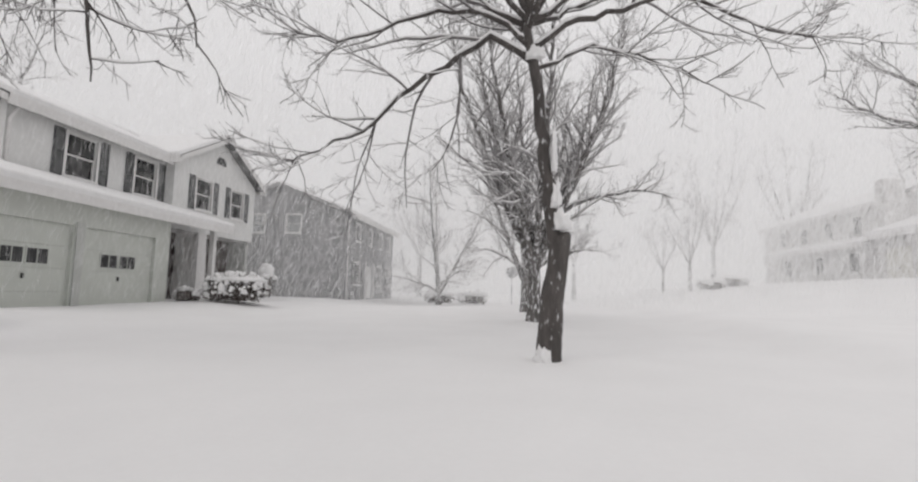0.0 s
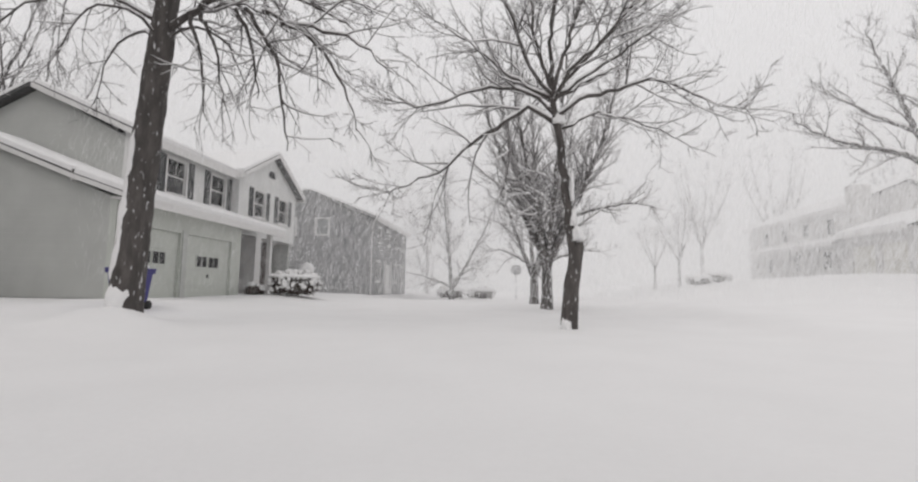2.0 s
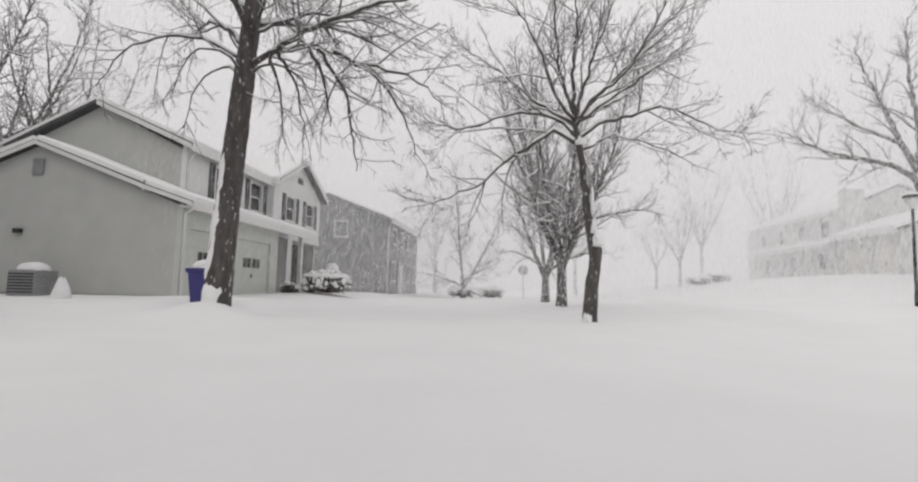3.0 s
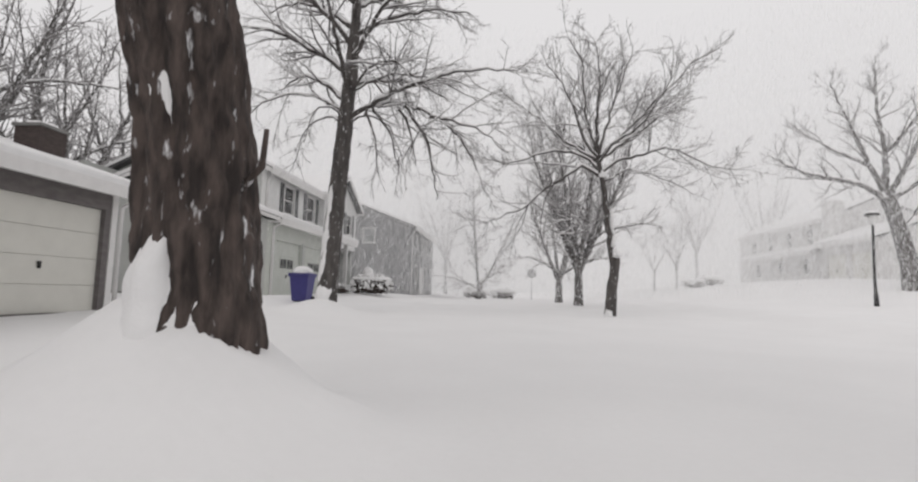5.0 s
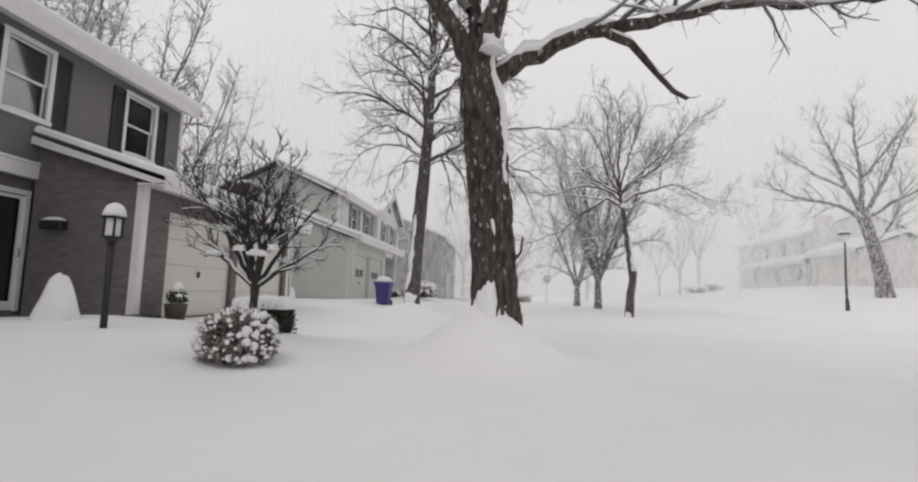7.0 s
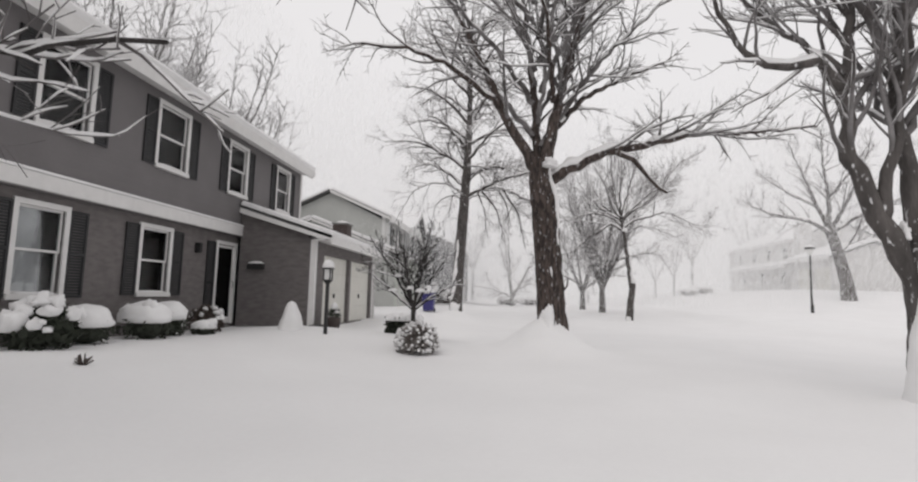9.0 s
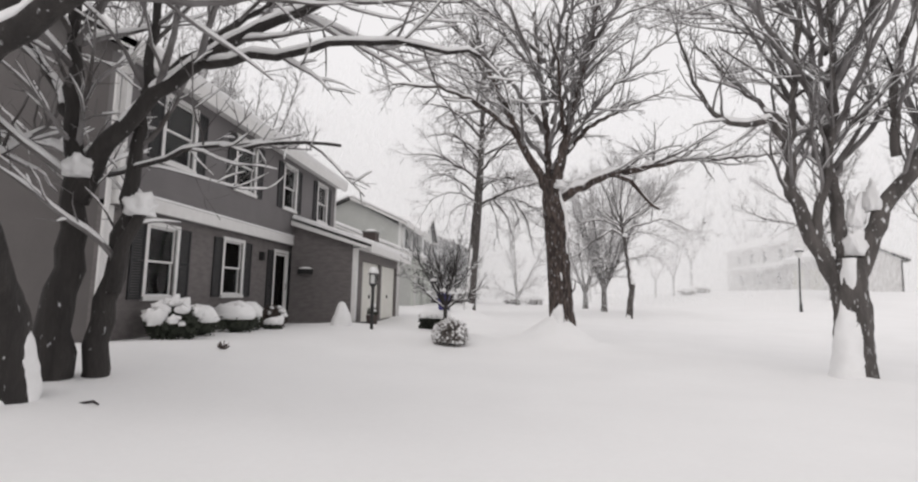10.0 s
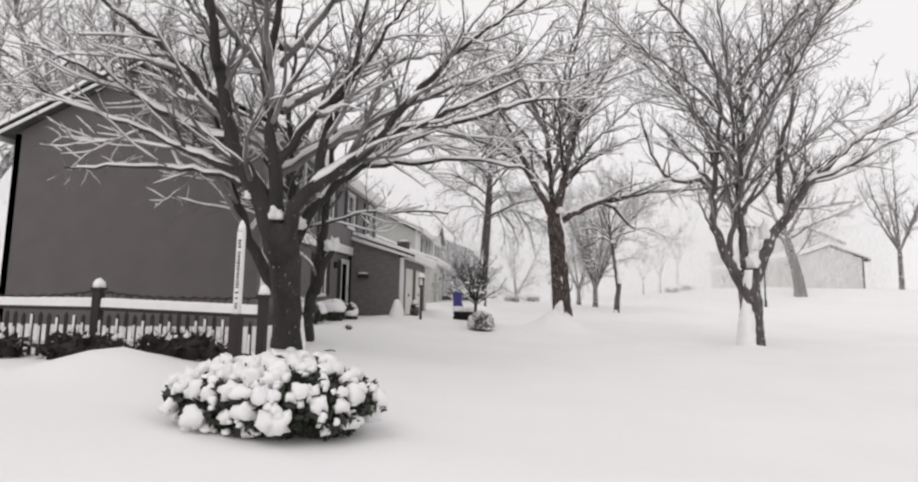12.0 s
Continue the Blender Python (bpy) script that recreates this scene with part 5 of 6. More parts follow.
# small ornamental tree
def build_ornamental():
    t = Tree("ornamental_tree", foot(-9.42, -6.0, 0.15), "small dark ornamental tree with crooked snowy twigs", 41, BARK_SMOOTH, TWIG_DARK)
    spec = [(8.0, 0.5, 0.12, 0.3, 0.009, 0.6), (9.0, 0.45, 0.3, 0.12, 0.007, 0), (6.0, 0.5, 0.3, 0.08, 0.005, 0)]
    t.trunk([(0, 0, 0), (0.0, 0, 0.4), (0.01, 0, 0.95)], [0.075, 0.06, 0.055], 12, 0.06, 0.012)
    for a, out, h in ((0.0, 0.95, 1.5), (0.5, 0.8, 2.1), (1.5, 0.6, 2.4), (2.4, 0.85, 2.2), (3.0, 1.15, 1.75), (3.5, 0.9, 2.3), (4.5, 0.7, 2.2), (5.3, 0.75, 2.5), (2.8, 0.45, 2.6), (0.2, 0.4, 2.5)):
        c, s = math.cos(a), math.sin(a)
        t.limb([(0.01, 0, 0.9), (c * out * 0.35, s * out * 0.35, 0.9 + (h - 0.9) * 0.4), (c * out * 0.7, s * out * 0.7, 0.9 + (h - 0.9) * 0.75), (c * out, s * out, h + 0.05)], 0.035, 0.009, spec, step=0.12, snow=0.6)
    for i in range(14):
        a, d = t.rng.uniform(0, 6.28), t.rng.uniform(0.1, 0.6)
        t.clump((math.cos(a) * d, math.sin(a) * d, t.rng.uniform(1.3, 1.9)), (t.rng.uniform(0.05, 0.1), t.rng.uniform(0.05, 0.1), 0.045), i)
    t.done()


build_ornamental()

# trees across the street and further up
def build_street_side_tree():
    t = Tree("street_tree", foot(17.4, 21.6), "broad bare tree across the street with a long low limb", 51, BARK_HAZE_PALE, TWIG_HAZE_PALE)
    spec = [(2.6, 0.5, 0.2, 0.8, 0.016, 0.9), (3.6, 0.45, 0.2, 0.45, 0.011, 0), (2.8, 0.5, 0.15, 0.3, 0.009, 0)]
    t.trunk([(0, 0, -0.2), (-0.1, 0, 1.2), (-0.5, 0, 3.2), (-1.0, 0, 5.0), (-1.2, 0, 5.9)], [0.55, 0.44, 0.38, 0.34, 0.2], 16, 0.25, 0.04)
    for pts, r in (([(-0.9, 0, 4.7), (-2.2, -0.3, 5.6), (-3.8, -0.6, 6.0), (-5.6, -0.8, 6.3), (-7.6, -1.0, 7.2)], 0.17),
                   ([(-1.0, 0, 5.0), (-1.9, 0.2, 7.4), (-2.6, 0.4, 9.6), (-3.4, 0.6, 12.0)], 0.17),
                   ([(-1.1, 0, 5.4), (-1.0, 0.1, 8.0), (-1.2, 0.2, 10.5), (-1.0, 0.4, 13.4)], 0.18),
                   ([(-1.0, 0, 5.2), (0.2, 0.1, 7.2), (1.2, 0.2, 9.2), (2.2, 0.3, 11.6)], 0.16),
                   ([(-0.9, 0, 5.0), (0.9, -0.3, 6.3), (2.8, -0.5, 7.2), (5.2, -0.8, 8.4)], 0.14),
                   ([(-1.8, 0.2, 7.0), (-3.4, 0.9, 8.2), (-5.0, 1.6, 9.8)], 0.1),
                   ([(-1.0, 0.1, 7.6), (-0.4, -1.5, 9.2), (0.2, -2.8, 11.0)], 0.1),
                   ([(-0.6, 0, 3.4), (0.5, 0, 4.6), (1.2, 0.1, 6.2), (1.4, 0.1, 8.4)], 0.09)):
        t.limb(pts, r, 0.02, spec)
    t.done()


build_street_side_tree()
vase_tree("street_tree", foot(-6.6, 35.4), "twin-stemmed bare tree, faint in snowfall", 57, 10.5, 4.2, 0.9, 3, 0.2, FAR, BARK_HAZE_PALE, TWIG_HAZE_PALE, low_limbs=3)
vase_tree("street_tree", foot(13.3, 47.0), "slender bare tree, faint in snowfall", 61, 7.5, 2.6, 2.6, 4, 0.13, FAR, BARK_HAZE_PALE, TWIG_HAZE_PALE)
vase_tree("street_tree", foot(11.9, 50.0), "slender bare tree, faint in snowfall", 62, 7.0, 2.4, 2.4, 4, 0.12, FAR, BARK_HAZE_PALE, TWIG_HAZE_PALE)

# woods behind the houses: tall trees, their fine snowy tops paled to imitate haze
wood_tree = vase_tree("woodland_tree", (-25.0, 9.0, 0.0), "tall bare woodland tree behind the houses", 71, 17.5, 5.5, 4.5, 6, 0.22, WOODS, BARK_HAZE_PALE, TWIG_HAZE_PALE, "woods behind the houses", low_limbs=2)
wood_rng = random.Random(3)
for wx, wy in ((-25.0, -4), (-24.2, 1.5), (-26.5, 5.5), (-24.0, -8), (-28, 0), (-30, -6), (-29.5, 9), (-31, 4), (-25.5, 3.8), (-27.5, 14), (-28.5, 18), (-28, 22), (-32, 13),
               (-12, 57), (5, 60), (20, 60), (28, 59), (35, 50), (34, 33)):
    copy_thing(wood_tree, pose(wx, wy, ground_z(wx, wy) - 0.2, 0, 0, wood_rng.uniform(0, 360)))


# ---- shrubs ----
def shrub(name, at, size, label, seed, leaves, caps, leaf=EVERGREEN, leaf_size=0.06, cap=0.09, crown_cap=0.0, twiggy=False, sides=0.0, boxy=False):
    """A rounded shrub: many small leaves or twigs over the whole volume, and separate cushions of snow on top."""
    rng = random.Random(seed)
    x, y = at
    z = ground_z(x, y) - 0.05
    ob = thing(name, (x, y, z), label, "shrub")
    v, f = [], []
    c = Vector((x, y, z + size[2] * 0.45))

    def point(lo=0.75, top=False):
        while True:
            d = Vector([rng.gauss(0, 1) for _ in range(3)]).normalized()
            if d.z > (sides if top else -0.75):
                break
        if boxy:
            d /= max(abs(d.x), abs(d.y), abs(d.z))
        k = rng.uniform(lo, 1.0) * (1 + 0.16 * noise.noise(d * 2.3 + Vector((seed, 0, 0))))
        return c + Vector((d.x * size[0] * k, d.y * size[1] * k, d.z * size[2] * 0.55 * k)), d

    for _ in range(leaves):
        p, d = point(0.55)
        if twiggy:
            tube([p - d * 0.16, p, p + (d + Vector([rng.uniform(-0.5, 0.5) for _ in range(3)])) * leaf_size], [0.006, 0.005, 0.003], 3, v, f, False)
        if not twiggy or rng.random() < 0.7:
            a = Vector([rng.gauss(0, 1) for _ in range(3)]).normalized()
            b = a.orthogonal().normalized()
            s = leaf_size * rng.uniform(0.6, 1.3)
            k = len(v)
            v += [tuple(p - a * s), tuple(p + b * s * 0.4), tuple(p + a * s), tuple(p - b * s * 0.4)]
            f.append((k, k + 1, k + 2, k + 3))
    mesh_part("foliage", v, f, leaf, ob)
    core = bmesh.new()
    lump_bm(core, c, (size[0] * 0.62, size[1] * 0.62, size[2] * 0.36), seed, 0.2, -1)
    part("core", core, leaf, ob)
    bm = bmesh.new()
    for i in range(caps):
        p, d = point(0.93, True)
        if rng.random() > 0.25 + 0.75 * max(0.0, d.z):
            p, d = point(0.93, True)
        s = cap * rng.choice((0.5, 0.7, 0.9, 1.1, 1.7)) * rng.uniform(0.8, 1.2)
        lump_bm(bm, p, (s * rng.uniform(0.8, 1.2), s * rng.uniform(0.8, 1.2), s * rng.uniform(0.7, 1.3)), i, 0.7, -0.7, 2)
    if boxy:
        for i in range(7):
            u = (i - 3) / 3.0
            lump_bm(bm, c + Vector((u * size[0] * 0.8, rng.uniform(-0.04, 0.04), size[2] * 0.5)), (size[0] * 0.34, size[1] * 1.04, 0.15 + rng.uniform(-0.015, 0.02)), seed + i, 0.14, -0.3, 3)
    if crown_cap:
        lump_bm(bm, c + Vector((0, 0, size[2] * 0.3)), (size[0] * 0.93, size[1] * 0.93, crown_cap), seed, 0.15, -0.35, 3)
    tagged(part("snow_cover", bm, SNOW_CAP, ob, "cushions of fresh snow", smooth=True), kind="stuff")
    return ob


shrub("boxwood_shrub", (-10.47, -20.5), (0.91, 0.62, 0.62), "broad evergreen shrub loaded with lumps of snow", 1, 6000, 420, leaf_size=0.05, cap=0.045, sides=-0.5)
shrub("round_shrub", (-9.18, -6.78), (0.47, 0.45, 0.68), "round twiggy brown shrub dusted with snow", 2, 2600, 380, RIME_TWIG, 0.045, 0.025, twiggy=True, sides=-0.6)
shrub("clipped_hedge", (-9.88, -4.7), (0.44, 0.3, 0.46), "low dark clipped hedge under a thick snow cap", 3, 2600, 0, leaf_size=0.05, boxy=True)
shrub("wide_shrub", (-11.5, 18.9), (1.15, 0.9, 1.15), "wide rounded shrub frosted with snow", 4, 1800, 300, SHRUB_TWIG, 0.06, 0.06, crown_cap=0.14, twiggy=True, sides=-0.4)
shrub("rhododendron", (-14.0, -10.85), (0.5, 0.4, 0.75), "leafy shrub with drooping leaves and snow clumps", 5, 700, 40, leaf_size=0.08, cap=0.1)
shrub("snow_capped_shrub", (-14.05, -10.0), (0.42, 0.38, 0.55), "low shrub buried under a round cap of snow", 6, 300, 6, crown_cap=0.27)
shrub("snow_capped_shrub", (-13.95, -8.75), (0.5, 0.42, 0.6), "low shrub buried under a round cap of snow", 7, 300, 6, crown_cap=0.29)
shrub("snow_capped_shrub", (-14.05, -7.95), (0.38, 0.35, 0.62), "low shrub buried under a round cap of snow", 8, 300, 6, crown_cap=0.28)
shrub("leafy_shrub", (-14.1, -6.55), (0.4, 0.35, 0.65), "small brown leafy shrub with a little snow", 9, 700, 18, SHRUB_TWIG, 0.06, 0.06)
shrub("snow_capped_shrub", (-13.7, -7.3), (0.24, 0.22, 0.3), "small shrub buried under snow", 10, 120, 4, crown_cap=0.14)
for cx, cy, cr, ch in ((-12.35, -5.95, 0.29, 0.62), (-15.4, 8.9, 0.24, 0.6)):
    cz = ground_z(cx, cy)
    cone = thing("wrapped_shrub", (cx, cy, cz), "small upright shrub wholly wrapped in snow", "shrub")
    bm = bmesh.new()
    for v in lump_bm(bm, (0, 0, 0), (1, 1, 1), cx, 0.16, -0.15):
        k = 1 - 0.3 * max(0.0, v.co.z)
        v.co = Vector((cx + v.co.x * cr * k, cy + v.co.y * cr * k, cz + v.co.z * ch))
    part("snow_cover", bm, SNOW_CAP, cone, "", smooth=True)
    rod("stem", [(cx, cy, cz - 0.1), (cx + 0.05, cy - 0.02, cz + ch * 0.95), (cx + 0.09, cy - 0.05, cz + ch * 1.08)], [0.015, 0.01, 0.005], SHRUB_TWIG, cone, sides=5)
shrub("small_tree_shrub", (-13.2, 24.4), (0.4, 0.4, 1.7), "round-headed shrub covered in snow", 14, 600, 30, SHRUB_TWIG, 0.05, 0.1, crown_cap=0.5)
shrub("entry_shrub", (-13.0, 18.4), (0.5, 0.4, 0.5), "low snowy shrub beside the entry", 15, 500, 25, SHRUB_TWIG, 0.05, 0.07)
for vx, vs in ((-12.9, 31), (-14.4, 32), (-15.9, 33), (-17.5, 34)):
    tagged(shrub("bare_shrub", (vx, -18.08), (0.7, 0.18, 0.42), "tangled dark bare shrub against the fence", vs, 300, 8, DARK_WOOD, 0.1, 0.03, twiggy=True), group="bare shrubs along the fence")
for hx, hy, hs in ((13.6, 43.0, 21), (15.4, 43.6, 22), (-7.0, 38.5, 24), (-4.6, 38.9, 25)):
    tagged(shrub("hedge", (hx, hy), (1.2, 0.7, 0.95), "low far hedge under snow", hs, 500, 20, SHRUB_TWIG, 0.09, 0.12, crown_cap=0.25), group="low far hedges")


# ---- lamps, sign, bin and small things ----
def yard_lamp():
    x, y = -11.42, -6.18
    z = ground_z(x, y)
    ob = thing("yard_lamp", (x, y, z), "black yard lamp post with a cap of snow", "lamp")
    rod("post", [(x, y, z - 0.2), (x, y, z + 1.18)], 0.045, BLACK_METAL, ob)
    rod("collar", [(x, y, z + 1.15), (x, y, z + 1.2), (x, y, z + 1.24)], [0.05, 0.09, 0.1], BLACK_METAL, ob)
    lantern = bmesh.new()
    for dx in (-0.075, 0.075):
        for dy in (-0.075, 0.075):
            box_bm(lantern, (x + dx - 0.012, y + dy - 0.012, z + 1.23), (x + dx + 0.012, y + dy + 0.012, z + 1.5))
    box_bm(lantern, (x - 0.09, y - 0.09, z + 1.22), (x + 0.09, y + 0.09, z + 1.245))
    box_bm(lantern, (x - 0.11, y - 0.11, z + 1.49), (x + 0.11, y + 0.11, z + 1.52))
    lan = part("lantern", lantern, BLACK_METAL, ob)
    box("lantern_glass", (x - 0.066, y - 0.066, z + 1.246), (x + 0.066, y + 0.066, z + 1.488), SIGN_WHITE, lan, "frosted white glass")
    lump("lamp_snow", (x, y, z + 1.52), (0.145, 0.145, 0.2), SNOW_CAP, ob, "tall dome of snow", 2, 0.08, 0.0)


def street_lamp():
    x, y = 11.65, 15.9
    z = ground_z(x, y)
    ob = thing("street_lamp", (x, y, z), "post-top street lamp with flared glass head", "street lamp")
    rod("post", [(x, y, z - 0.2), (x - 0.02, y, z + 1.2), (x + 0.02, y, z + 3.55)], [0.075, 0.055, 0.045], BLACK_METAL, ob)
    rod("base_sleeve", [(x, y, z - 0.1), (x, y, z + 0.5), (x, y, z + 0.55)], [0.1, 0.09, 0.06], BLACK_METAL, ob)
    head = rod("head", [(x + 0.02, y, z + 3.55), (x + 0.02, y, z + 3.62), (x + 0.02, y, z + 3.98)], [0.06, 0.12, 0.26], SIGN_WHITE, ob, "frosted flared glass", 12)
    rod("head_rim", [(x + 0.02, y, z + 3.97), (x + 0.02, y, z + 4.02)], 0.29, BLACK_METAL, head, sides=12)
    rod("head_cap", [(x + 0.02, y, z + 4.02), (x + 0.02, y, z + 4.12), (x + 0.02, y, z + 4.18)], [0.27, 0.14, 0.03], BLACK_METAL, head, sides=12)
    lump("lamp_snow", (x + 0.02, y, z + 4.05), (0.27, 0.27, 0.14), SNOW_CAP, ob, "", 6, 0.1, 0.0)


def wheeled_bin():
    x, y = -11.3, 9.1
    z = ground_z(x, y) - 0.02
    ob = thing("wheeled_bin", (x, y, z), "violet-blue wheeled bin heaped with snow", "bin")
    bm = bmesh.new()
    lo = [bm.verts.new((x + a * 0.25, y + b * 0.28, z + 0.05)) for a, b in ((-1, -1), (1, -1), (1, 1), (-1, 1))]
    hi = [bm.verts.new((x + a * 0.33, y + b * 0.36, z + 0.92)) for a, b in ((-1, -1), (1, -1), (1, 1), (-1, 1))]
    bm.faces.new(lo), bm.faces.new(hi)
    for i in range(4):
        bm.faces.new((lo[i], lo[(i + 1) % 4], hi[(i + 1) % 4], hi[i]))
    bmesh.ops.bevel(bm, geom=list(bm.edges), offset=0.04, segments=3, affect="EDGES", profile=0.5)
    part("body", bm, BIN_BLUE, ob)
    box("rim", (x - 0.36, y - 0.39, z + 0.86), (x + 0.36, y + 0.39, z + 0.93), BIN_BLUE, ob, bevel=0.02)
    lid = box("lid", (x - 0.37, y - 0.4, z + 0.931), (x + 0.37, y + 0.4, z + 0.985), BIN_BLUE, ob, bevel=0.022)
    rod("handle", [(x - 0.28, y + 0.42, z + 0.92), (x + 0.28, y + 0.42, z + 0.92)], 0.018, BLACK_METAL, ob, sides=8)
    for s in (-1, 1):
        rod("wheel", [(x + s * 0.24, y + 0.28, z + 0.1), (x + s * 0.31, y + 0.28, z + 0.1)], 0.11, BLACK_METAL, ob, sides=16)
    lump("bin_snow", (x, y, z + 0.985), (0.36, 0.39, 0.26), SNOW_CAP, ob, "rounded heap of snow", 9, 0.12, 0.0)


def street_sign():
    x, y = -1.8, 43.0
    z = ground_z(x, y)
    ob = thing("street_sign", (x, y, z), "small dark street sign on a thin post", "sign")
    rod("post", [(x, y, z - 0.2), (x, y, z + 2.6)], 0.035, GREY_METAL, ob, sides=8)
    rod("plate", [(x, y - 0.05, z + 2.55), (x, y - 0.02, z + 2.55)], 0.48, GREY_METAL, ob, "dark octagonal plate", 8)


def fence():
    y = -17.75
    x0, x1 = -19.6, -11.95
    ob = thing("picket_fence", (x1, y, ground_z(x1, y)), "dark wooden picket fence with snow on its rails", "fence")
    posts = [x1, -14.5, -17.05, -19.6]
    for px in posts:
        z = ground_z(px, y)
        p = box("post", (px - 0.06, y - 0.06, z - 0.3), (px + 0.06, y + 0.06, z + 0.98), DARK_WOOD, ob, bevel=0.01)
        box("post_cap", (px - 0.08, y - 0.08, z + 0.98), (px + 0.08, y + 0.08, z + 1.02), DARK_WOOD, p, bevel=0.01)
        lump("cap_snow", (px, y, z + 1.02), (0.085, 0.085, 0.14), SNOW_CAP, p, "", px, 0.1, 0.0, 2)
    for a, b in zip(posts[1:], posts):
        za, zb = ground_z(a, y), ground_z(b, y)
        for dz, t in ((0.68, 0.05), (0.12, 0.05)):
            rail = slab("rail", [(a + 0.06, y - 0.03, za + dz), (b - 0.06, y - 0.03, zb + dz), (b - 0.06, y + 0.03, zb + dz), (a + 0.06, y + 0.03, za + dz)], t, DARK_WOOD, ob)
            slab("rail_snow", [(a + 0.07, y - 0.035, za + dz + t + 0.003), (b - 0.07, y - 0.035, zb + dz + t + 0.003), (b - 0.07, y + 0.09, zb + dz + t + 0.003), (a + 0.07, y + 0.09, za + dz + t + 0.003)], 0.135 if dz > 0.5 else 0.05, SNOW_CAP, rail, "band of snow", bevel=0.028)
    rng = random.Random(4)
    x = x1 - 0.16
    while x > x0:
        if min(abs(x - p) for p in posts) > 0.08:
            z = ground_z(x, y)
            top = z + rng.uniform(0.56, 0.62)
            v = [(x - 0.028, y - 0.05, z - 0.2), (x + 0.028, y - 0.05, z - 0.2), (x + 0.028, y - 0.05, top), (x, y - 0.05, top + 0.05), (x - 0.028, y - 0.05, top)]
            v += [(a, b + 0.016, c) for a, b, c in v]
            f = [(0, 1, 2, 3, 4), (9, 8, 7, 6, 5)] + [(i, (i + 1) % 5, (i + 1) % 5 + 5, i + 5) for i in range(5)]
            picket = mesh_part("picket", v, f, DARK_WOOD, ob)
            if rng.random() < 0.85:
                h0, h1 = z + rng.uniform(0.1, 0.25), z + rng.uniform(0.4, 0.62)
                slab("stuck_snow", [(x - 0.02, y - 0.056, h0), (x + 0.012, y - 0.056, h0), (x + 0.012, y - 0.056, h1), (x - 0.02, y - 0.056, h1)], -0.012, SNOW_CAP, picket, "snow stuck to the wood")
        x -= 0.135
    # rope of dark twigs strung along the top from post to post
    for a, b in zip(posts[1:], posts):
        v, f = [], []
        n = 46
        line = []
        for k in range(n + 1):
            u = k / n
            px = a + (b - a) * u
            line.append(Vector((px, y - 0.02, ground_z(px, y) + 0.97 - 0.1 * math.sin(math.pi * u) + 0.012 * math.sin(k * 1.9))))
        tube(line, [0.014 + 0.008 * (k % 3 == 0) for k in range(n + 1)], 5, v, f)
        for k in range(2, n, 2):
            tube([line[k], line[k] + Vector((rng.uniform(-0.03, 0.03), 0, -rng.uniform(0.03, 0.1)))], [0.01, 0.006], 4, v, f, False)
        tagged(mesh_part("garland", v, f, DARK_WOOD, ob, "dark twisted rope garland"))


def message_post():
    x, y = -11.58, -19.2
    z = ground_z(x, y)
    ob = thing("message_post", (x, y, z), "slim white lettered board on a dark wooden post", "sign post")
    box("post", (x - 0.06, y - 0.06, z - 0.3), (x + 0.06, y + 0.06, z + 0.82), DARK_WOOD, ob, bevel=0.01)
    board = box("board", (x - 0.037, y - 0.037, z + 0.82), (x + 0.037, y + 0.037, z + 1.78), SIGN_WHITE, ob, "white four-sided board", bevel=0.006)
    lump("cap_snow", (x, y, z + 1.78), (0.045, 0.045, 0.14), SNOW_CAP, board, "", 1, 0.1, 0.0, 2)
    rng = random.Random(7)
    k = z + 0.88
    while k < z + 1.68:
        h = rng.uniform(0.012, 0.03)
        w = rng.uniform(0.012, 0.022)
        box("lettering_bar", (x - w + 0.003, y - 0.04, k), (x + w + 0.003, y - 0.0375, k + h), SIGN_INK, board, bevel=0)
        k += h + (0.045 if rng.random() < 0.17 else 0.011)


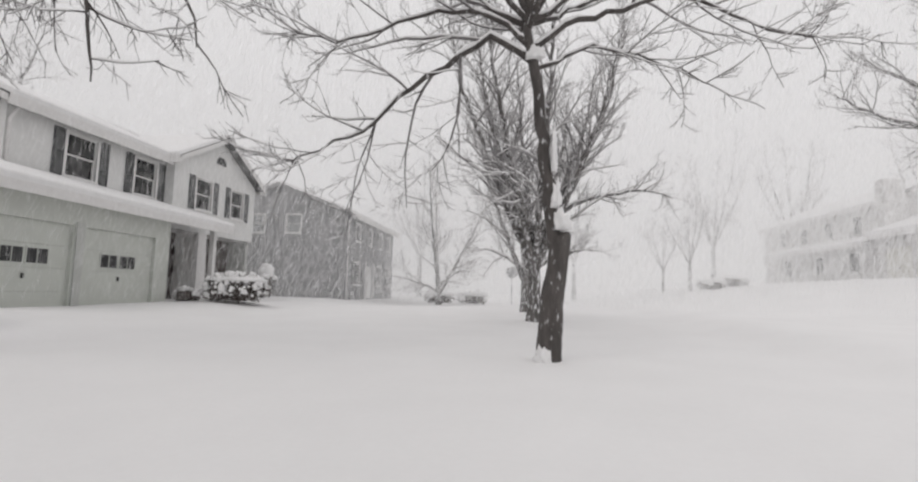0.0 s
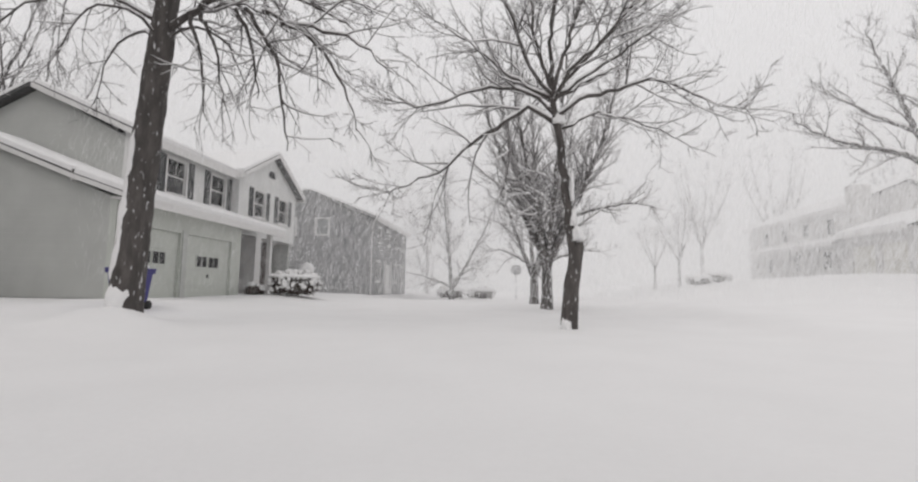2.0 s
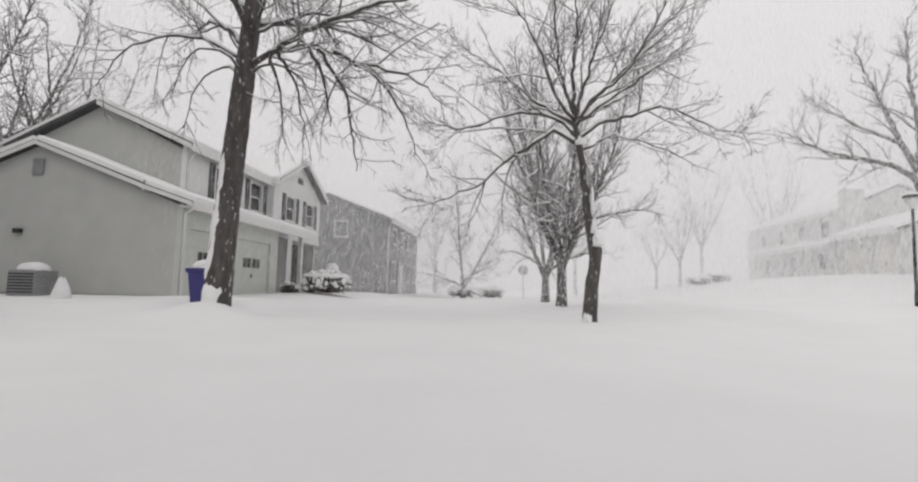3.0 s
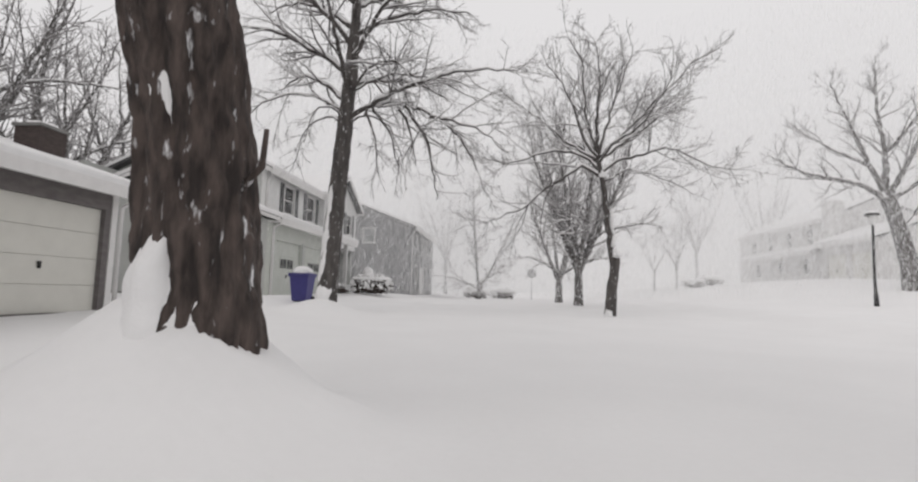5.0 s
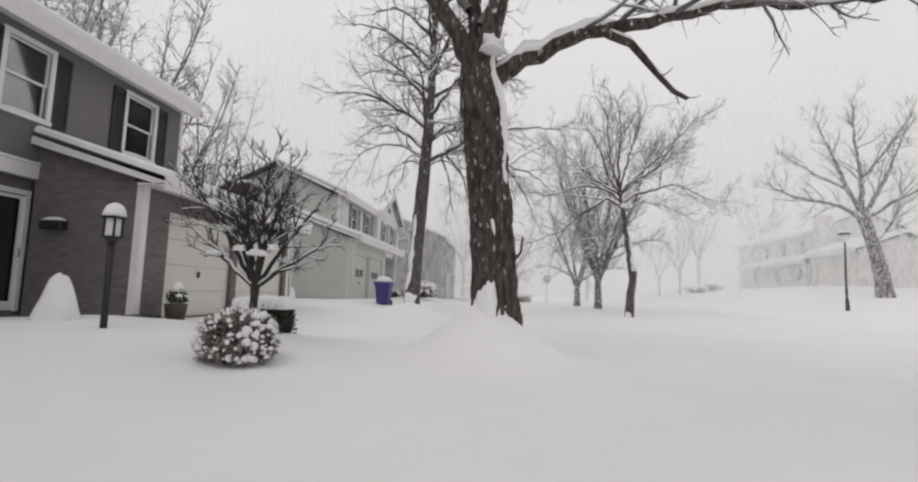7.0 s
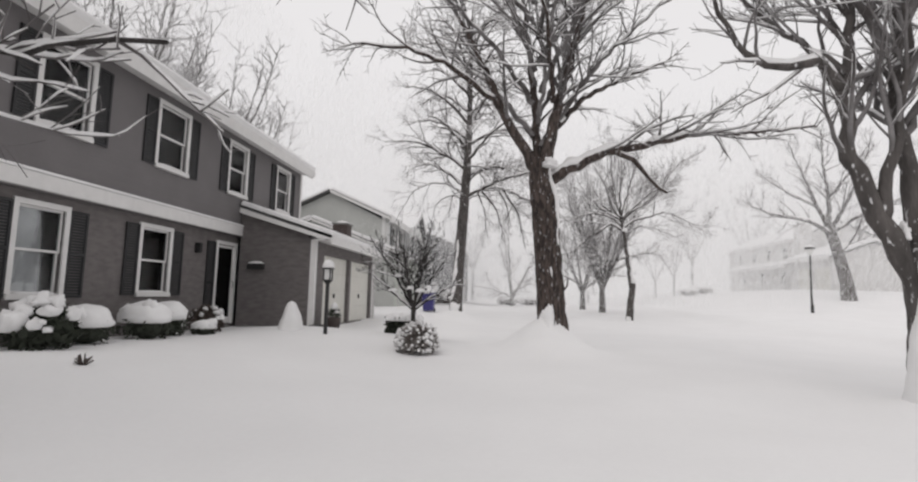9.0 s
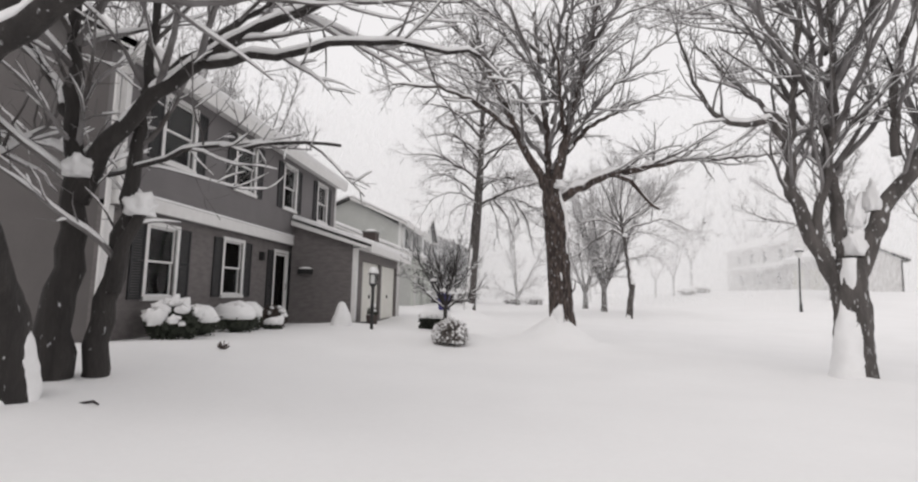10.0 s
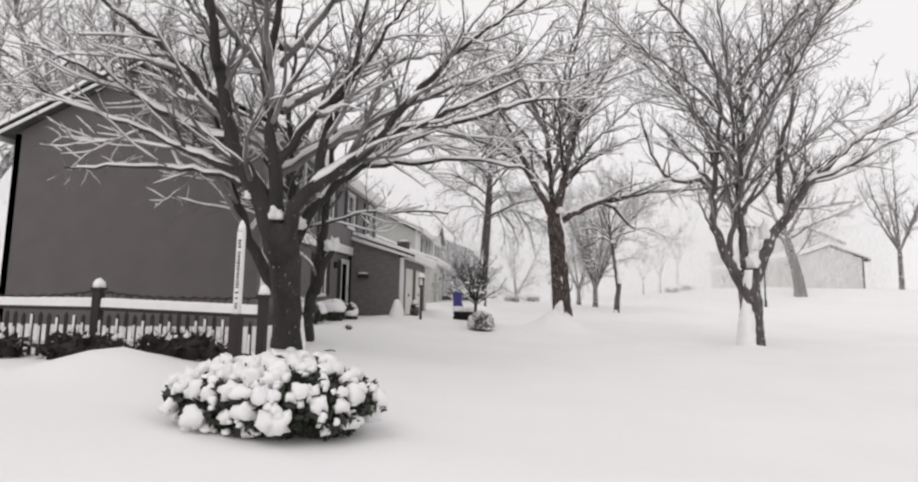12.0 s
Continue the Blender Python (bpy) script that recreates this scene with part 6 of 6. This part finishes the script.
def planter():
    x, y = -12.05, -3.75
    z = ground_z(x, y)
    ob = thing("planter", (x, y, z), "dark pot with a snow-capped shrub by the garage", "plant pot")
    rod("pot", [(x, y, z - 0.05), (x, y, z + 0.12), (x, y, z + 0.28)], [0.15, 0.18, 0.2], CLAY, ob, sides=16)
    v, f = [], []
    rng = random.Random(2)
    for _ in range(160):
        d = Vector((rng.gauss(0, 1), rng.gauss(0, 1), abs(rng.gauss(0, 1)))).normalized()
        p = Vector((x, y, z + 0.3)) + Vector((d.x * 0.19, d.y * 0.19, d.z * 0.3)) * rng.uniform(0.4, 1)
        a = Vector([rng.gauss(0, 1) for _ in range(3)]).normalized() * 0.05
        b = a.orthogonal().normalized() * 0.02
        k = len(v)
        v += [tuple(p - a), tuple(p + b), tuple(p + a), tuple(p - b)]
        f.append((k, k + 1, k + 2, k + 3))
    mesh_part("leaves", v, f, EVERGREEN, ob)
    bm = bmesh.new()
    lump_bm(bm, (x, y, z + 0.55), (0.1, 0.1, 0.14), 1, 0.2, -0.4, 2)
    lump_bm(bm, (x + 0.1, y - 0.08, z + 0.42), (0.06, 0.06, 0.05), 2, 0.2, -0.4, 2)
    part("pot_snow", bm, SNOW_CAP, ob, "", smooth=True)
    tray = thing("boot_tray", (-12.3, -4.25, ground_z(-12.3, -4.25)), "flat dark tray lying on the snow", "tray")
    box("tray_plate", (-12.5, -4.5, ground_z(-12.3, -4.25) - 0.02), (-12.1, -4.05, ground_z(-12.3, -4.25) + 0.035), BLACK_METAL, tray)


def cooler_unit():
    x, y = -17.4, 10.0
    z = ground_z(x, y)
    ob = thing("air_conditioner", (x, y, z), "grey air-conditioning unit capped with snow", "air conditioner")
    box("case", (x - 0.45, y - 0.4, z - 0.1), (x + 0.45, y + 0.4, z + 0.75), GREY_METAL, ob, bevel=0.03)
    for k in range(7):
        box("grille_slat", (x - 0.42, y - 0.415, z + 0.08 + k * 0.09), (x + 0.42, y - 0.401, z + 0.12 + k * 0.09), BLACK_METAL, ob, bevel=0)
    lump("unit_snow", (x, y, z + 0.75), (0.46, 0.41, 0.26), SNOW_CAP, ob, "", 3, 0.08, 0.0)


def seed_head():
    x, y = -12.4, -11.9
    z = ground_z(x, y)
    ob = thing("seed_head", (x, y, z), "dry brown seed head poking out of the snow", "plant")
    v, f = [], []
    rng = random.Random(9)
    for _ in range(40):
        d = Vector((rng.gauss(0, 1), rng.gauss(0, 1), abs(rng.gauss(0, 0.7)))).normalized()
        tube([Vector((x, y, z - 0.02)), Vector((x, y, z + 0.04)) + d * 0.1], [0.008, 0.006], 3, v, f, False)
    mesh_part("stalks", v, f, SHRUB_TWIG, ob)
    x, y = -11.7, -15.4
    z = ground_z(x, y)
    ob = thing("fallen_twig", (x, y, z), "short dark twig lying on the snow", "twig")
    rod("stick", [(x - 0.12, y, z + 0.01), (x, y + 0.02, z + 0.03), (x + 0.1, y - 0.03, z + 0.015)], [0.012, 0.014, 0.008], DARK_WOOD, ob, sides=6)


yard_lamp()
street_lamp()
wheeled_bin()
street_sign()
fence()
message_post()
planter()
cooler_unit()
seed_head()


# ---- falling snow: countless thin slivers added as haze, thickest up the street ----
def falling_snow_haze():
    """Slanting slivers that imitate haze, finer and more of them close to the street's lane, in air that holds a given
    area of snow to the cubic metre.
    """
    rng = np.random.default_rng(12)
    start, end = np.array((-8.5, -27.0, 0.8)), np.array((-1.4, 2.0, 0.8))
    along = (end - start) / np.linalg.norm(end - start)
    across = np.array((along[1], -along[0], 0.0))
    # sliver width and length per metre of distance; far ones are oversized for haze
    broad, long = 0.0003, 0.018
    each = 0.5 * broad * long * 0.64
    spots, far = [], []
    # up the street: a wide fan from the end of the lane
    for near, deep, area in ((13.0, 27.0, 0.014), (27.0, 62.0, 0.042)):
        n = int(area / each * (deep - near) * radians(104) * math.sin(radians(38)))
        d, a, up = rng.uniform(near, deep, n), rng.uniform(radians(-56), radians(48), n), np.arcsin(rng.uniform(-0.02, math.sin(radians(38)), n))
        spots.append(end + d[:, None] * np.stack([np.sin(a) * np.cos(up), np.cos(a) * np.cos(up), np.sin(up)], 1))
        far.append(d)
    # among the woods behind the houses
    near, deep = 19.0, 34.0
    n = int(0.03 / each * math.log(deep / near) * 29.0 * radians(40))
    d, a, s = near * (deep / near) ** rng.random(n), np.radians(rng.uniform(-2, 38, n)), rng.uniform(0, 29.0, n)
    spots.append(start + s[:, None] * along - (d * np.cos(a))[:, None] * across + (d * np.sin(a))[:, None] * np.array((0, 0, 1.0)))
    far.append(d)
    p, d = np.concatenate(spots), np.concatenate(far)
    ok = (p[:, 2] > 0.1) & (p[:, 2] < 18)
    p, d = p[ok], d[ok]
    n = len(p)
    a, lean = rng.uniform(0, 2 * np.pi, n), rng.normal(0, 0.3, (2, n))
    w, h = d * broad * rng.uniform(0.6, 1.4, n) / 2, d * long * rng.uniform(0.6, 1.4, n)
    side = np.stack([np.cos(a) * w, np.sin(a) * w, np.zeros(n)], 1)
    v = np.stack([p - side, p + side, p + np.stack([(lean[0] + 0.2) * h, lean[1] * h, h], 1)], 1)
    me = bpy.data.meshes.new("falling_snow_haze")
    me.vertices.add(n * 3)
    me.vertices.foreach_set("co", v.ravel())
    me.loops.add(n * 3)
    me.loops.foreach_set("vertex_index", np.arange(n * 3, dtype=np.int32))
    me.polygons.add(n)
    me.polygons.foreach_set("loop_start", np.arange(0, n * 3, 3, dtype=np.int32))
    me.polygons.foreach_set("loop_total", np.full(n, 3, dtype=np.int32))
    me.update()
    me.materials.append(FLAKE)
    tagged(new("falling_snow_haze", me), "falling snow as long thin slivers that stand in for haze", "falling snow", kind="stuff")


falling_snow_haze()
